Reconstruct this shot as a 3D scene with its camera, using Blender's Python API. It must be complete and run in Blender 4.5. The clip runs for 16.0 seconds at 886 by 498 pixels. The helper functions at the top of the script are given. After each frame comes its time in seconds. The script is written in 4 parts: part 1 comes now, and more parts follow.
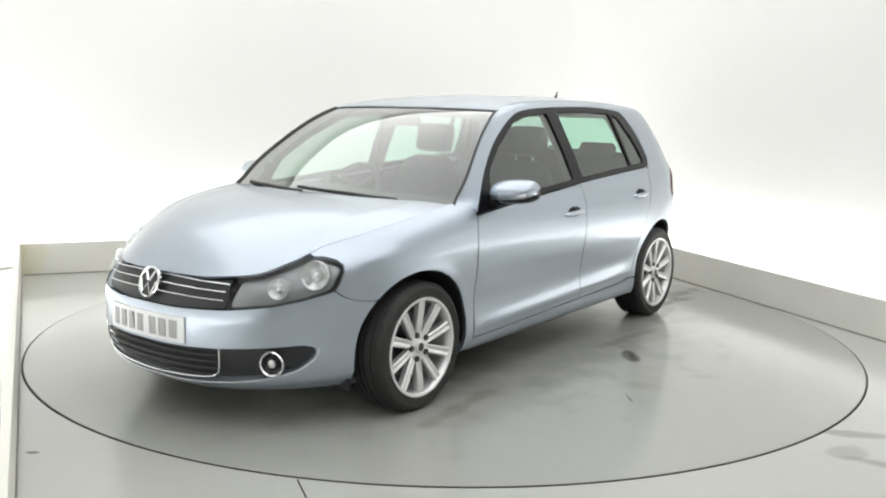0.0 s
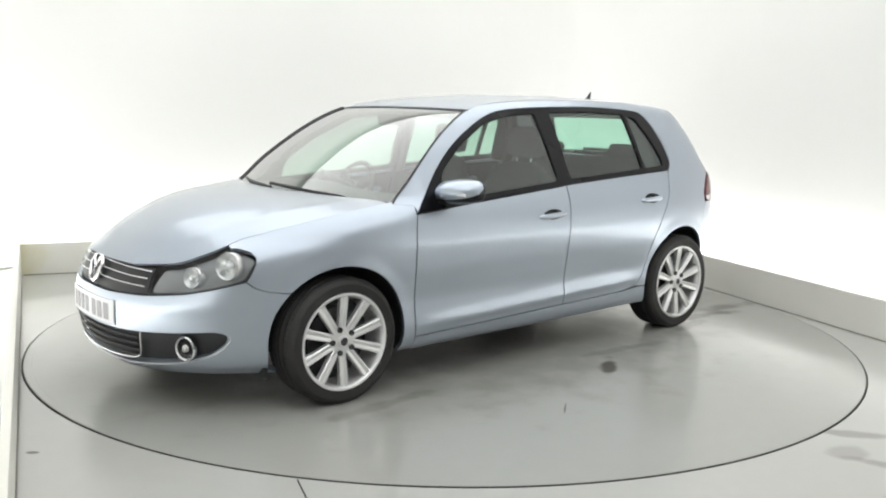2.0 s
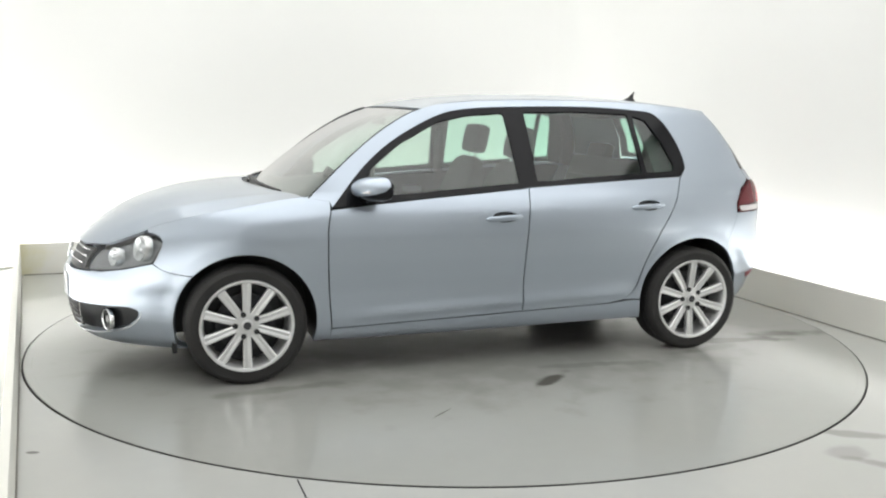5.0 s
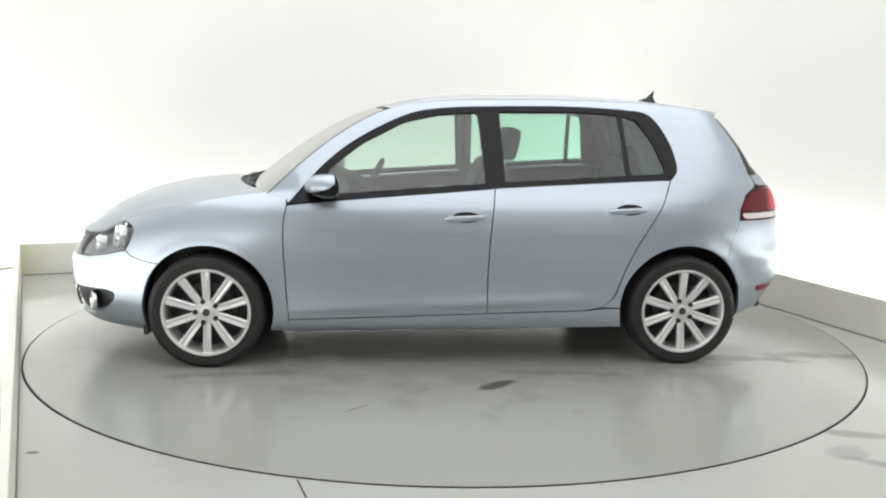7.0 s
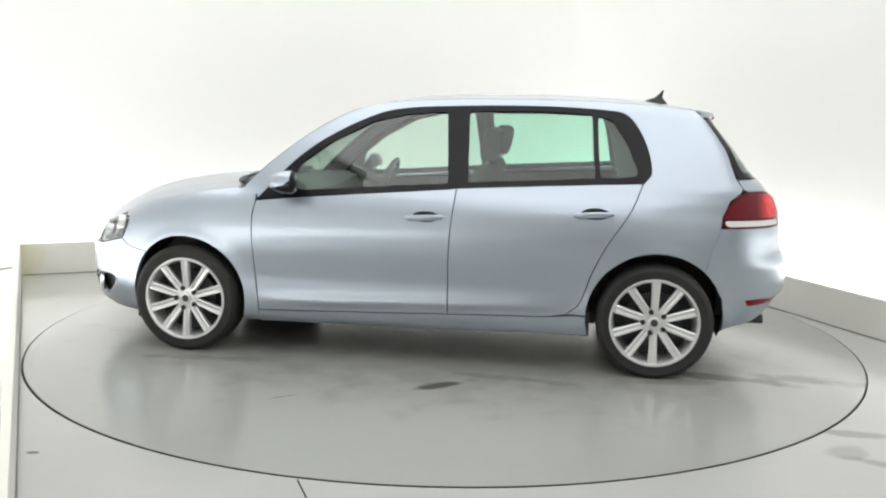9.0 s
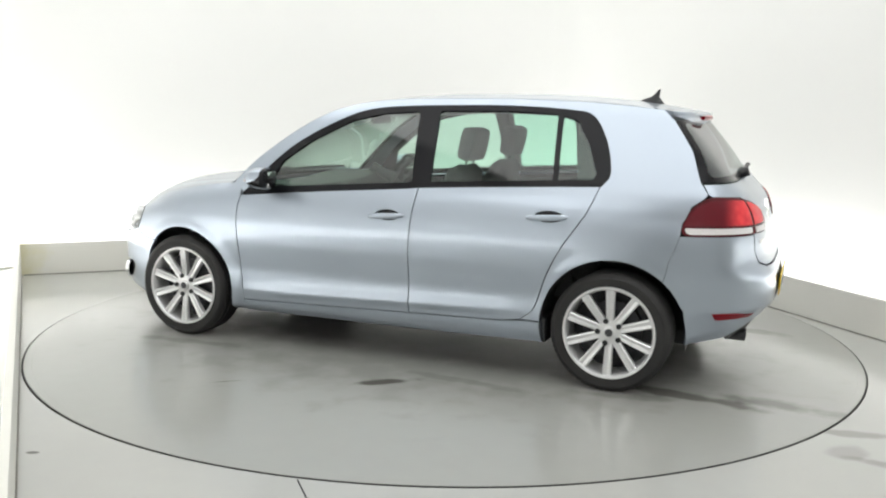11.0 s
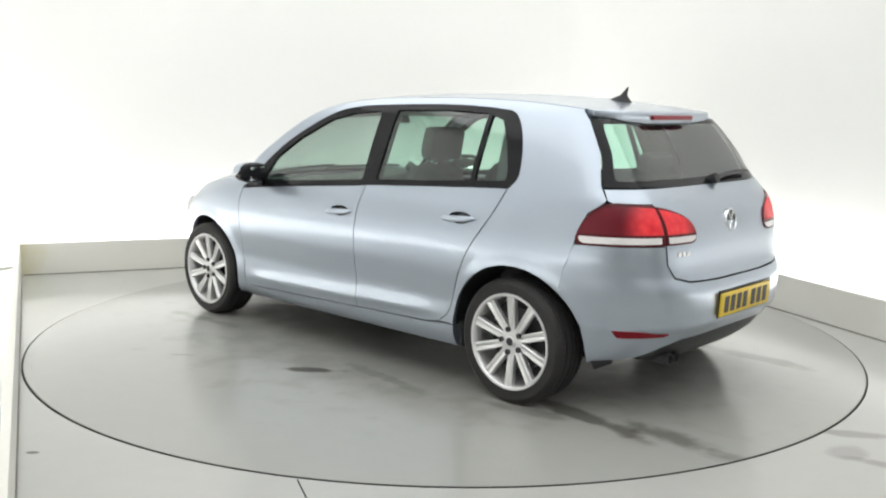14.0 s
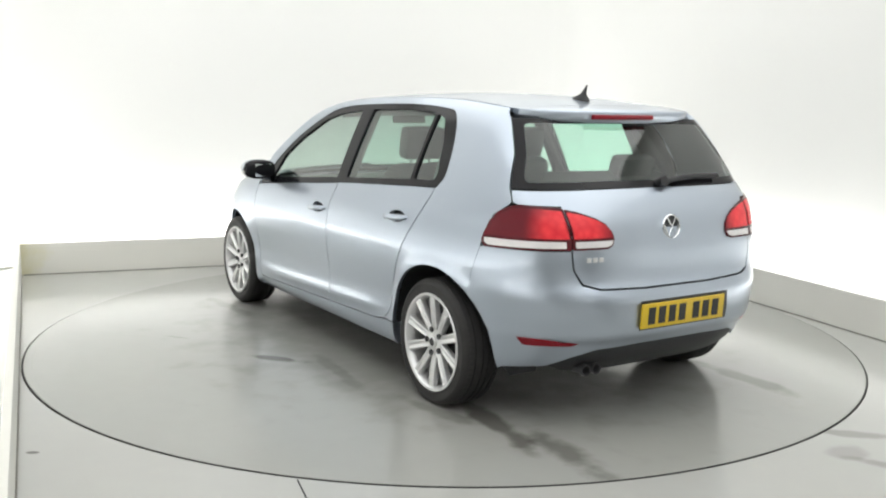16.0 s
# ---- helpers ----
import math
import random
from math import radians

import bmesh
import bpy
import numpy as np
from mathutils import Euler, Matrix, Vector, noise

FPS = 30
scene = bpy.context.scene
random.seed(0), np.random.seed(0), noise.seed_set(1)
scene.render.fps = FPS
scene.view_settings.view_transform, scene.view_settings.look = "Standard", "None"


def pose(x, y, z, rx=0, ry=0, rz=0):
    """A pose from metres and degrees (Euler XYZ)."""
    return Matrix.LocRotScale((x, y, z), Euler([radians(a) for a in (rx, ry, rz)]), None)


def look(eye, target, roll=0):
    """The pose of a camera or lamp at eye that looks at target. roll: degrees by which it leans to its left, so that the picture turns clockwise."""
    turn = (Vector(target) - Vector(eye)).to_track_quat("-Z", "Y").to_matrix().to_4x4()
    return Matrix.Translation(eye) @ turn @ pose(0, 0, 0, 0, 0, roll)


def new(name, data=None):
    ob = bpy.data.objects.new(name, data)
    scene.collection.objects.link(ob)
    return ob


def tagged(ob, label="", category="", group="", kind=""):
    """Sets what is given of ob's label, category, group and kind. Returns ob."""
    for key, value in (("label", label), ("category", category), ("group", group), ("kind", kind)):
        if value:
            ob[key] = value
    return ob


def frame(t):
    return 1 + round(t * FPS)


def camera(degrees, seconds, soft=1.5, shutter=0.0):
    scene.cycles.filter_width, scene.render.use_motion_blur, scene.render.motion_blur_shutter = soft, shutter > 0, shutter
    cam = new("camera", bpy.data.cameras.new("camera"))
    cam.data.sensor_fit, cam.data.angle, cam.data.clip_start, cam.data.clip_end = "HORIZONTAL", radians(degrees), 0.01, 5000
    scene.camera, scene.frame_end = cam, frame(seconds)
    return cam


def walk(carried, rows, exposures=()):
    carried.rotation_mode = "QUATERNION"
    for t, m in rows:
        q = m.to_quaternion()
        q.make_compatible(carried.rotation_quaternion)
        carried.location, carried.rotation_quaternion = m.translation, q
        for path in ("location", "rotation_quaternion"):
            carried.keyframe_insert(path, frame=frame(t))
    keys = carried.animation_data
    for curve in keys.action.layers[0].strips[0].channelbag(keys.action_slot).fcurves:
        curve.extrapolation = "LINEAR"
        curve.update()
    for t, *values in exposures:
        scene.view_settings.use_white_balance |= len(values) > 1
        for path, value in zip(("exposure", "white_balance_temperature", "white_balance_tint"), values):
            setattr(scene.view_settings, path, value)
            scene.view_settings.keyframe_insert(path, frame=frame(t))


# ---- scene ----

from mathutils import geometry

# ---------------------------------------------------------------- camera
cam = camera(52.1, 16.0, soft=2.1)
EYE = Vector((0.0, -5.649, 1.400))
AIM = EYE + Vector((-0.003597, 0.987683, -0.156425))
walk(cam, [(0.0, look(EYE, AIM, 1.06)), (16.0, look(EYE, AIM, 1.06))])

# ---------------------------------------------------------------- light
world = bpy.data.worlds.new("world")
scene.world = world
world.use_nodes = True
world.node_tree.nodes["Background"].inputs[0].default_value = (0.9, 0.95, 1.0, 1)
world.node_tree.nodes["Background"].inputs[1].default_value = 0.02
scene.view_settings.exposure = 0.0

ROOM_TURN = 22.0          # the booth stands turned against the camera
RING = 2.455              # radius of the turntable
CEILING = 3.7


def lamp(name, m, sx, sy, watts, colour=(1, 1, 1)):
    data = bpy.data.lights.new(name, "AREA")
    data.shape, data.size, data.size_y, data.energy, data.color = "RECTANGLE", sx, sy, watts, colour
    ob = new(name, data)
    ob.matrix_world = m
    return ob


def room(x, y, z=0.0):
    """A point of the booth's own plan in the world."""
    c, s = math.cos(radians(ROOM_TURN)), math.sin(radians(ROOM_TURN))
    return Vector((c * x - s * y, s * x + c * y, z))


lamp("ceiling_softbox_light", Matrix.Translation(room(-0.03, -2.0, CEILING - 0.12)) @ pose(0, 0, 0, 0, 0, ROOM_TURN), 5.6, 9.7, 192, (0.99, 1.0, 1.0))



# ---------------------------------------------------------------- materials
def material(name, colour, rough=0.5, metal=0.0, coat=0.0, spec=0.5, spread=0.0, scale=8.0, bump=0.0, bump_scale=200.0, rough_spread=0.0, emit=None, alpha=None):
    m = bpy.data.materials.new(name)
    m.use_nodes = True
    nt = m.node_tree
    b = nt.nodes["Principled BSDF"]
    b.inputs["Base Color"].default_value = (*colour, 1)
    b.inputs["Roughness"].default_value = rough
    b.inputs["Metallic"].default_value = metal
    b.inputs["Coat Weight"].default_value = coat
    b.inputs["Coat Roughness"].default_value = 0.04
    b.inputs["Specular IOR Level"].default_value = spec
    co = nt.nodes.new("ShaderNodeTexCoord")
    if spread or rough_spread:
        n = nt.nodes.new("ShaderNodeTexNoise")
        n.inputs["Scale"].default_value, n.inputs["Detail"].default_value = scale, 6
        nt.links.new(co.outputs["Object"], n.inputs["Vector"])
        if spread:
            r = nt.nodes.new("ShaderNodeMix")
            r.data_type = "RGBA"
            r.inputs["A"].default_value = (*[c * (1 - spread) for c in colour], 1)
            r.inputs["B"].default_value = (*[min(1, c * (1 + spread)) for c in colour], 1)
            nt.links.new(n.outputs["Fac"], r.inputs["Factor"])
            nt.links.new(r.outputs["Result"], b.inputs["Base Color"])
        if rough_spread:
            q = nt.nodes.new("ShaderNodeMapRange")
            q.inputs["To Min"].default_value, q.inputs["To Max"].default_value = rough - rough_spread, rough + rough_spread
            nt.links.new(n.outputs["Fac"], q.inputs["Value"])
            nt.links.new(q.outputs["Result"], b.inputs["Roughness"])
    if bump:
        n2 = nt.nodes.new("ShaderNodeTexNoise")
        n2.inputs["Scale"].default_value, n2.inputs["Detail"].default_value = bump_scale, 3
        nt.links.new(co.outputs["Object"], n2.inputs["Vector"])
        bp = nt.nodes.new("ShaderNodeBump")
        bp.inputs["Strength"].default_value, bp.inputs["Distance"].default_value = bump, 0.002
        nt.links.new(n2.outputs["Fac"], bp.inputs["Height"])
        nt.links.new(bp.outputs["Normal"], b.inputs["Normal"])
    if emit:
        b.inputs["Emission Color"].default_value, b.inputs["Emission Strength"].default_value = (*emit[:3], 1), emit[3]
    return m


def glass(name, tint, gloss=0.09, edge=0.85):
    m = bpy.data.materials.new(name)
    m.use_nodes = True
    nt = m.node_tree
    nt.nodes.clear()
    out = nt.nodes.new("ShaderNodeOutputMaterial")
    mix = nt.nodes.new("ShaderNodeMixShader")
    clear, shine, lw = nt.nodes.new("ShaderNodeBsdfTransparent"), nt.nodes.new("ShaderNodeBsdfGlossy"), nt.nodes.new("ShaderNodeLayerWeight")
    clear.inputs["Color"].default_value = (*tint, 1)
    shine.inputs["Roughness"].default_value = 0.02
    lw.inputs["Blend"].default_value = 0.5
    pw, ma = nt.nodes.new("ShaderNodeMath"), nt.nodes.new("ShaderNodeMath")
    pw.operation, ma.operation = "POWER", "MULTIPLY_ADD"
    pw.inputs[1].default_value = 3.0
    ma.inputs[1].default_value, ma.inputs[2].default_value = edge, gloss
    nt.links.new(lw.outputs["Facing"], pw.inputs[0])
    nt.links.new(pw.outputs[0], ma.inputs[0])
    nt.links.new(ma.outputs[0], mix.inputs[0])
    nt.links.new(clear.outputs[0], mix.inputs[1])
    nt.links.new(shine.outputs[0], mix.inputs[2])
    nt.links.new(mix.outputs[0], out.inputs[0])
    return m


PAINT = material("blue_silver_paint", (0.435, 0.488, 0.563), 0.33, 0.90, 0.7, spread=0.04, scale=900.0)
BLACK = material("black_plastic", (0.02, 0.021, 0.023), 0.45, bump=0.15, bump_scale=400)
GLOSS_BLACK = material("gloss_black_trim", (0.010, 0.010, 0.012), 0.12, spec=0.22)
RUBBER = material("tyre_rubber", (0.022, 0.021, 0.021), 0.62, spec=0.4, spread=0.3, scale=14, bump=0.3, bump_scale=160)
CHROME = material("chrome", (0.85, 0.86, 0.87), 0.08, 1.0)
ALLOY = material("alloy_silver", (0.74, 0.74, 0.745), 0.30, 0.6, 0.4, spread=0.05, scale=30)
DARK_METAL = material("dark_metal", (0.07, 0.07, 0.075), 0.5, 0.6, spread=0.3, scale=20)
LAMP_BOWL = material("lamp_bowl", (0.10, 0.102, 0.105), 0.28, 0.6)
# light and dark mottling in the reflector's colour stands in for sparkle
LAMP_SILVER = material("lamp_reflector", (0.66, 0.66, 0.66), 0.15, 0.6, spread=0.45, scale=70)
LAMP_FACET = material("lamp_facets", (0.27, 0.27, 0.275), 0.28, 0.5, spread=0.5, scale=11)
MIRROR = material("mirror_glass", (0.9, 0.9, 0.9), 0.02, 1.0)
CLOTH = material("seat_cloth", (0.055, 0.055, 0.058), 0.9, spread=0.2, scale=120, bump=0.4, bump_scale=600)
CABIN = material("cabin_plastic", (0.048, 0.048, 0.05), 0.6, spread=0.1, scale=30)
LINING = material("headlining", (0.25, 0.25, 0.24), 0.9, spread=0.05, scale=60)
GLASS = glass("green_window_glass", (0.76, 0.90, 0.82), 0.12)
SCREEN = glass("windscreen_glass", (0.70, 0.86, 0.78), 0.165, 1.3)
PRIVACY = glass("rear_glass", (0.62, 0.86, 0.75))
CLEAR = glass("lamp_lens", (0.92, 0.94, 0.95), 0.035, 0.4)
RED = material("red_reflector", (0.24, 0.006, 0.016), 0.3, spec=0.3, spread=0.2, scale=25)


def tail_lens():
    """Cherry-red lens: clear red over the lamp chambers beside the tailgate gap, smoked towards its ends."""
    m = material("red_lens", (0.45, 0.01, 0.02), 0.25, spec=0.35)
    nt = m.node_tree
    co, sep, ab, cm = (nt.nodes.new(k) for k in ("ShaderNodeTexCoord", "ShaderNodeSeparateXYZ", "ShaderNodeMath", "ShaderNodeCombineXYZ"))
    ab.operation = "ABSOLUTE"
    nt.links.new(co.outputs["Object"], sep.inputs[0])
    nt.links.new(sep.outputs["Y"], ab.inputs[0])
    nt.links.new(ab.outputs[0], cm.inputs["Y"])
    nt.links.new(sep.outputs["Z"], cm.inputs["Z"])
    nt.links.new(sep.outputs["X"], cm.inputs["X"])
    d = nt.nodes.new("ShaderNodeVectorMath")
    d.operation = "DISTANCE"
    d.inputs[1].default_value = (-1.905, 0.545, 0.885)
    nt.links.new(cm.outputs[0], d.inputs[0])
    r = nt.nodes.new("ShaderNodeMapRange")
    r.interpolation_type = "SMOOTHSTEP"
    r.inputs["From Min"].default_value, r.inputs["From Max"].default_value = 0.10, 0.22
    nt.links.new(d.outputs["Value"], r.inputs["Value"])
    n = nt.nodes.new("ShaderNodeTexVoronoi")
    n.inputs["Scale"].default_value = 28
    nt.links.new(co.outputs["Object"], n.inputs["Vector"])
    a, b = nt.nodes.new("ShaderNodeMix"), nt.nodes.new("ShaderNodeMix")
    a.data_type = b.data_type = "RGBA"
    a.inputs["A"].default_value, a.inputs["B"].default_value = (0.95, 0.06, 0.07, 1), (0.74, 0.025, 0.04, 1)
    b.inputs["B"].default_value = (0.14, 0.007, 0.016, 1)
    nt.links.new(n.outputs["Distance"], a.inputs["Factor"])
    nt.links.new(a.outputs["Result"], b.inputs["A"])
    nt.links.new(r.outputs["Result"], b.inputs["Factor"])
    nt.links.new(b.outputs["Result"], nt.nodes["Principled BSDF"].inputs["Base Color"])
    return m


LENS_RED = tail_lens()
DARK_RED = material("dark_red_lens", (0.085, 0.005, 0.010), 0.15, spec=0.4)
WHITE_LENS = material("clear_lens_strip", (0.75, 0.72, 0.72), 0.15, coat=1.0, spread=0.12, scale=60)
YELLOW = material("yellow_plate", (0.72, 0.50, 0.03), 0.4, spread=0.05, scale=30)
WHITE_PLATE = material("white_plate", (0.72, 0.73, 0.74), 0.4, spread=0.05, scale=30)


def floor_material(name, stains_and_shade, tone=1.0):
    """Grey epoxy with soft cloudy wear, dirt patches and painted shade: (x, y, turn, half length, half width,
    strength).
    """
    m = material(name, (0.43, 0.437, 0.42), 0.26)
    nt = m.node_tree
    b = nt.nodes["Principled BSDF"]
    co = nt.nodes.new("ShaderNodeTexCoord")

    def noise_node(scale, detail=5.0):
        n = nt.nodes.new("ShaderNodeTexNoise")
        n.inputs["Scale"].default_value, n.inputs["Detail"].default_value = scale, detail
        nt.links.new(co.outputs["Object"], n.inputs["Vector"])
        return n

    def ramp(value, lo, hi, a, c):
        r = nt.nodes.new("ShaderNodeMapRange")
        r.interpolation_type = "SMOOTHSTEP"
        for k, v in (("From Min", lo), ("From Max", hi), ("To Min", a), ("To Max", c)):
            r.inputs[k].default_value = v
        nt.links.new(value, r.inputs["Value"])
        return r.outputs["Result"]

    def mix(fac, a, colour):
        x = nt.nodes.new("ShaderNodeMix")
        x.data_type = "RGBA"
        nt.links.new(fac, x.inputs["Factor"])
        nt.links.new(a, x.inputs["A"])
        x.inputs["B"].default_value = (*colour, 1)
        return x.outputs["Result"]

    big, fine, ragged = noise_node(0.9, 1.5), noise_node(9.0, 2.0), noise_node(5.0, 4.0)
    rgb = nt.nodes.new("ShaderNodeRGB")
    rgb.outputs[0].default_value = (0.43 * tone, 0.437 * tone, 0.42 * tone, 1)
    colour = mix(ramp(big.outputs["Fac"], 0.0, 1.0, 0.0, 0.8), rgb.outputs[0], (0.40 * tone, 0.395 * tone, 0.36 * tone))
    colour = mix(ramp(fine.outputs["Fac"], 0.0, 1.0, 0.0, 0.4), colour, (0.39 * tone, 0.39 * tone, 0.37 * tone))
    for x, y, turn, a, w, strength in stains_and_shade:
        mp = nt.nodes.new("ShaderNodeMapping")
        mp.vector_type = "TEXTURE"
        mp.inputs["Location"].default_value = (x, y, 0)
        mp.inputs["Rotation"].default_value = (0, 0, radians(turn))
        mp.inputs["Scale"].default_value = (a, w, 1)
        nt.links.new(co.outputs["Object"], mp.inputs["Vector"])
        ln = nt.nodes.new("ShaderNodeVectorMath")
        ln.operation = "LENGTH"
        nt.links.new(mp.outputs["Vector"], ln.inputs[0])
        add = nt.nodes.new("ShaderNodeMath")
        add.operation = "MULTIPLY_ADD"
        nt.links.new(ragged.outputs["Fac"], add.inputs[0])
        add.inputs[1].default_value = 1.6
        nt.links.new(ln.outputs["Value"], add.inputs[2])
        colour = mix(ramp(add.outputs[0], 1.25, 1.85, strength, 0.0), colour, (0.085, 0.08, 0.07))
    nt.links.new(colour, b.inputs["Base Color"])
    nt.links.new(ramp(big.outputs["Fac"], 0.1, 0.9, 0.12, 0.28), b.inputs["Roughness"])
    bp = nt.nodes.new("ShaderNodeBump")
    bp.inputs["Strength"].default_value, bp.inputs["Distance"].default_value = 0.015, 0.003
    nt.links.new(ragged.outputs["Fac"], bp.inputs["Height"])
    nt.links.new(bp.outputs["Normal"], b.inputs["Normal"])
    return m


FLOOR = floor_material("grey_epoxy_floor", [(1.80, -1.80, -10, 0.22, 0.06, 0.45), (1.70, -2.02, 20, 0.10, 0.10, 0.3), (1.80, -2.15, -30, 0.16, 0.05, 0.4), (-1.64, -2.20, 0, 0.03, 0.015, 0.8), (0.15, -2.62, 5, 0.12, 0.03, 0.5), (2.2, 0.55, -68, 0.40, 0.08, 0.5), (1.9, 1.1, -68, 0.3, 0.1, 0.4)], 1.07)
# the last two broad patches put the car's shade and reflection into the colour
PLATE = floor_material("grey_epoxy_plate", [(-0.16, 1.217, 39, 0.20, 0.055, 0.9), (-1.60, 0.765, -8, 0.42, 0.075, 0.75), (-2.05, 0.71, -6, 0.30, 0.10, 0.65), (-1.35, 0.90, 10, 0.30, 0.06, 0.35), (-0.55, 1.02, -5, 0.45, 0.05, 0.25), (1.2, 1.0, 5, 0.4, 0.06, 0.25), (-1.7, -0.8, 0, 0.4, 0.08, 0.5), (0.55, 1.55, 40, 0.10, 0.006, 0.7), (0.0, 0.1, 0, 2.0, 1.5, 0.22), (0.3, -0.2, 20, 1.2, 1.0, 0.14)], 0.86)
WALL = material("white_wall", (0.79, 0.79, 0.77), 0.75, spread=0.02, scale=0.7)
FRONT_WALL = material("off_white_wall", (0.74, 0.74, 0.72), 0.7, spread=0.05, scale=2.0)
KERB = material("painted_kerb_board", (0.74, 0.73, 0.68), 0.55, spread=0.05, scale=3.0)


def stained_kerb():
    m = material("stained_kerb_board", (0.74, 0.73, 0.68), 0.55)
    nt = m.node_tree
    co, sep, n, r, x = (nt.nodes.new(k) for k in ("ShaderNodeTexCoord", "ShaderNodeSeparateXYZ", "ShaderNodeTexNoise", "ShaderNodeMapRange", "ShaderNodeMix"))
    n.inputs["Scale"].default_value, n.inputs["Detail"].default_value = 9.0, 5.0
    nt.links.new(co.outputs["Object"], sep.inputs[0])
    nt.links.new(co.outputs["Object"], n.inputs["Vector"])
    add = nt.nodes.new("ShaderNodeMath")
    add.operation = "MULTIPLY_ADD"
    nt.links.new(n.outputs["Fac"], add.inputs[0])
    add.inputs[1].default_value = 0.35
    nt.links.new(sep.outputs["X"], add.inputs[2])
    r.inputs["From Min"].default_value, r.inputs["From Max"].default_value = 0.16, 0.40
    r.inputs["To Min"].default_value, r.inputs["To Max"].default_value = 0.7, 0.0
    nt.links.new(add.outputs[0], r.inputs["Value"])
    x.data_type = "RGBA"
    x.inputs["A"].default_value, x.inputs["B"].default_value = (0.74, 0.73, 0.68, 1), (0.66, 0.62, 0.36, 1)
    nt.links.new(r.outputs["Result"], x.inputs["Factor"])
    nt.links.new(x.outputs["Result"], nt.nodes["Principled BSDF"].inputs["Base Color"])
    return m


KERB_STAINED = stained_kerb()
FOOT_LINE = material("dark_grey_line", (0.19, 0.18, 0.16), 0.7, spread=0.4, scale=4.0)
PIT = material("dark_gap", (0.02, 0.02, 0.02), 0.8)


# ---------------------------------------------------------------- mesh helpers
def mesh_object(name, verts, faces, mat, parent=None, label="", smooth=True, sharp=35, mats=None, ids=None):
    me = bpy.data.meshes.new(name)
    me.from_pydata([tuple(v) for v in verts], [], [tuple(f) for f in faces])
    me.update()
    for m in (mats or [mat]):
        me.materials.append(m)
    if ids:
        for poly, i in zip(me.polygons, ids):
            poly.material_index = i
    if smooth:
        me.shade_smooth()
        me.set_sharp_from_angle(angle=radians(sharp))
    ob = new(name, me)
    if parent:
        ob.parent = parent
    return tagged(ob, label)


def part(name, bm, mat, parent=None, label="", smooth=True, sharp=35):
    me = bpy.data.meshes.new(name)
    bm.to_mesh(me)
    bm.free()
    me.materials.append(mat)
    if smooth:
        me.shade_smooth()
        me.set_sharp_from_angle(angle=radians(sharp))
    ob = new(name, me)
    if parent:
        ob.parent = parent
    return tagged(ob, label)


def box(bm, x0, x1, y0, y1, z0, z1, bevel=0.0, m=None):
    made = bmesh.ops.create_cube(bm, size=1.0)["verts"]
    for v in made:
        v.co = Vector(((x0 + x1) / 2 + v.co.x * (x1 - x0), (y0 + y1) / 2 + v.co.y * (y1 - y0), (z0 + z1) / 2 + v.co.z * (z1 - z0)))
    if bevel:
        edges = list({e for v in made for e in v.link_edges})
        done = bmesh.ops.bevel(bm, geom=edges, offset=bevel, segments=2, affect="EDGES", profile=0.6)
        made = list({v for f in done["faces"] for v in f.verts} | {v for v in made if v.is_valid})
    if m:
        bmesh.ops.transform(bm, matrix=m, verts=made)
    return made


def tube(bm, points, radius, sides=8):
    """A round bar along a line of points."""
    rings = []
    pts = [Vector(p) for p in points]
    for i, p in enumerate(pts):
        d = (pts[min(i + 1, len(pts) - 1)] - pts[max(i - 1, 0)]).normalized()
        a = d.orthogonal().normalized() if abs(d.z) > 0.95 else d.cross(Vector((0, 0, 1))).normalized()
        b = d.cross(a)
        rings.append([bm.verts.new(p + radius * (math.cos(k * 2 * math.pi / sides) * a + math.sin(k * 2 * math.pi / sides) * b)) for k in range(sides)])
    for r, s in zip(rings, rings[1:]):
        for k in range(sides):
            bm.faces.new((r[k], r[(k + 1) % sides], s[(k + 1) % sides], s[k]))
    bm.faces.new(rings[0][::-1])
    bm.faces.new(rings[-1])


def lathe(profile, segs, axis="y"):
    """Verts and faces of a closed profile of (radius, along) turned about an axis."""
    verts, faces, n = [], [], len(profile)
    for k in range(segs):
        a = 2 * math.pi * k / segs
        for r, h in profile:
            verts.append((r * math.cos(a), h, r * math.sin(a)) if axis == "y" else (r * math.cos(a), r * math.sin(a), h))
    for k in range(segs):
        for i in range(n):
            j, q = (i + 1) % n, (k + 1) % segs
            faces.append((k * n + i, k * n + j, q * n + j, q * n + i))
    return verts, faces


def inside(poly, pts):
    poly, pts = np.asarray(poly), np.asarray(pts)
    x, y = pts[:, 0], pts[:, 1]
    hit = np.zeros(len(pts), bool)
    for (x0, y0), (x1, y1) in zip(poly, np.roll(poly, -1, 0)):
        if y0 != y1:
            hit ^= ((y0 > y) != (y1 > y)) & (x < (x1 - x0) * (y - y0) / (y1 - y0) + x0)
    return hit


def border_distance(poly, pts):
    best = np.full(len(pts), 1e9)
    for a, b in zip(poly, np.roll(poly, -1, 0)):
        d = b - a
        s = np.clip(((pts - a) @ d) / max(d @ d, 1e-12), 0, 1)
        best = np.minimum(best, np.linalg.norm(pts - a - s[:, None] * d, axis=1))
    return best


def resample(poly, h):
    out = []
    for a, b in zip(np.asarray(poly, float), np.roll(np.asarray(poly, float), -1, 0)):
        n = max(1, int(math.ceil(np.linalg.norm(b - a) / h)))
        out += [a + (b - a) * k / n for k in range(n)]
    return np.array(out)


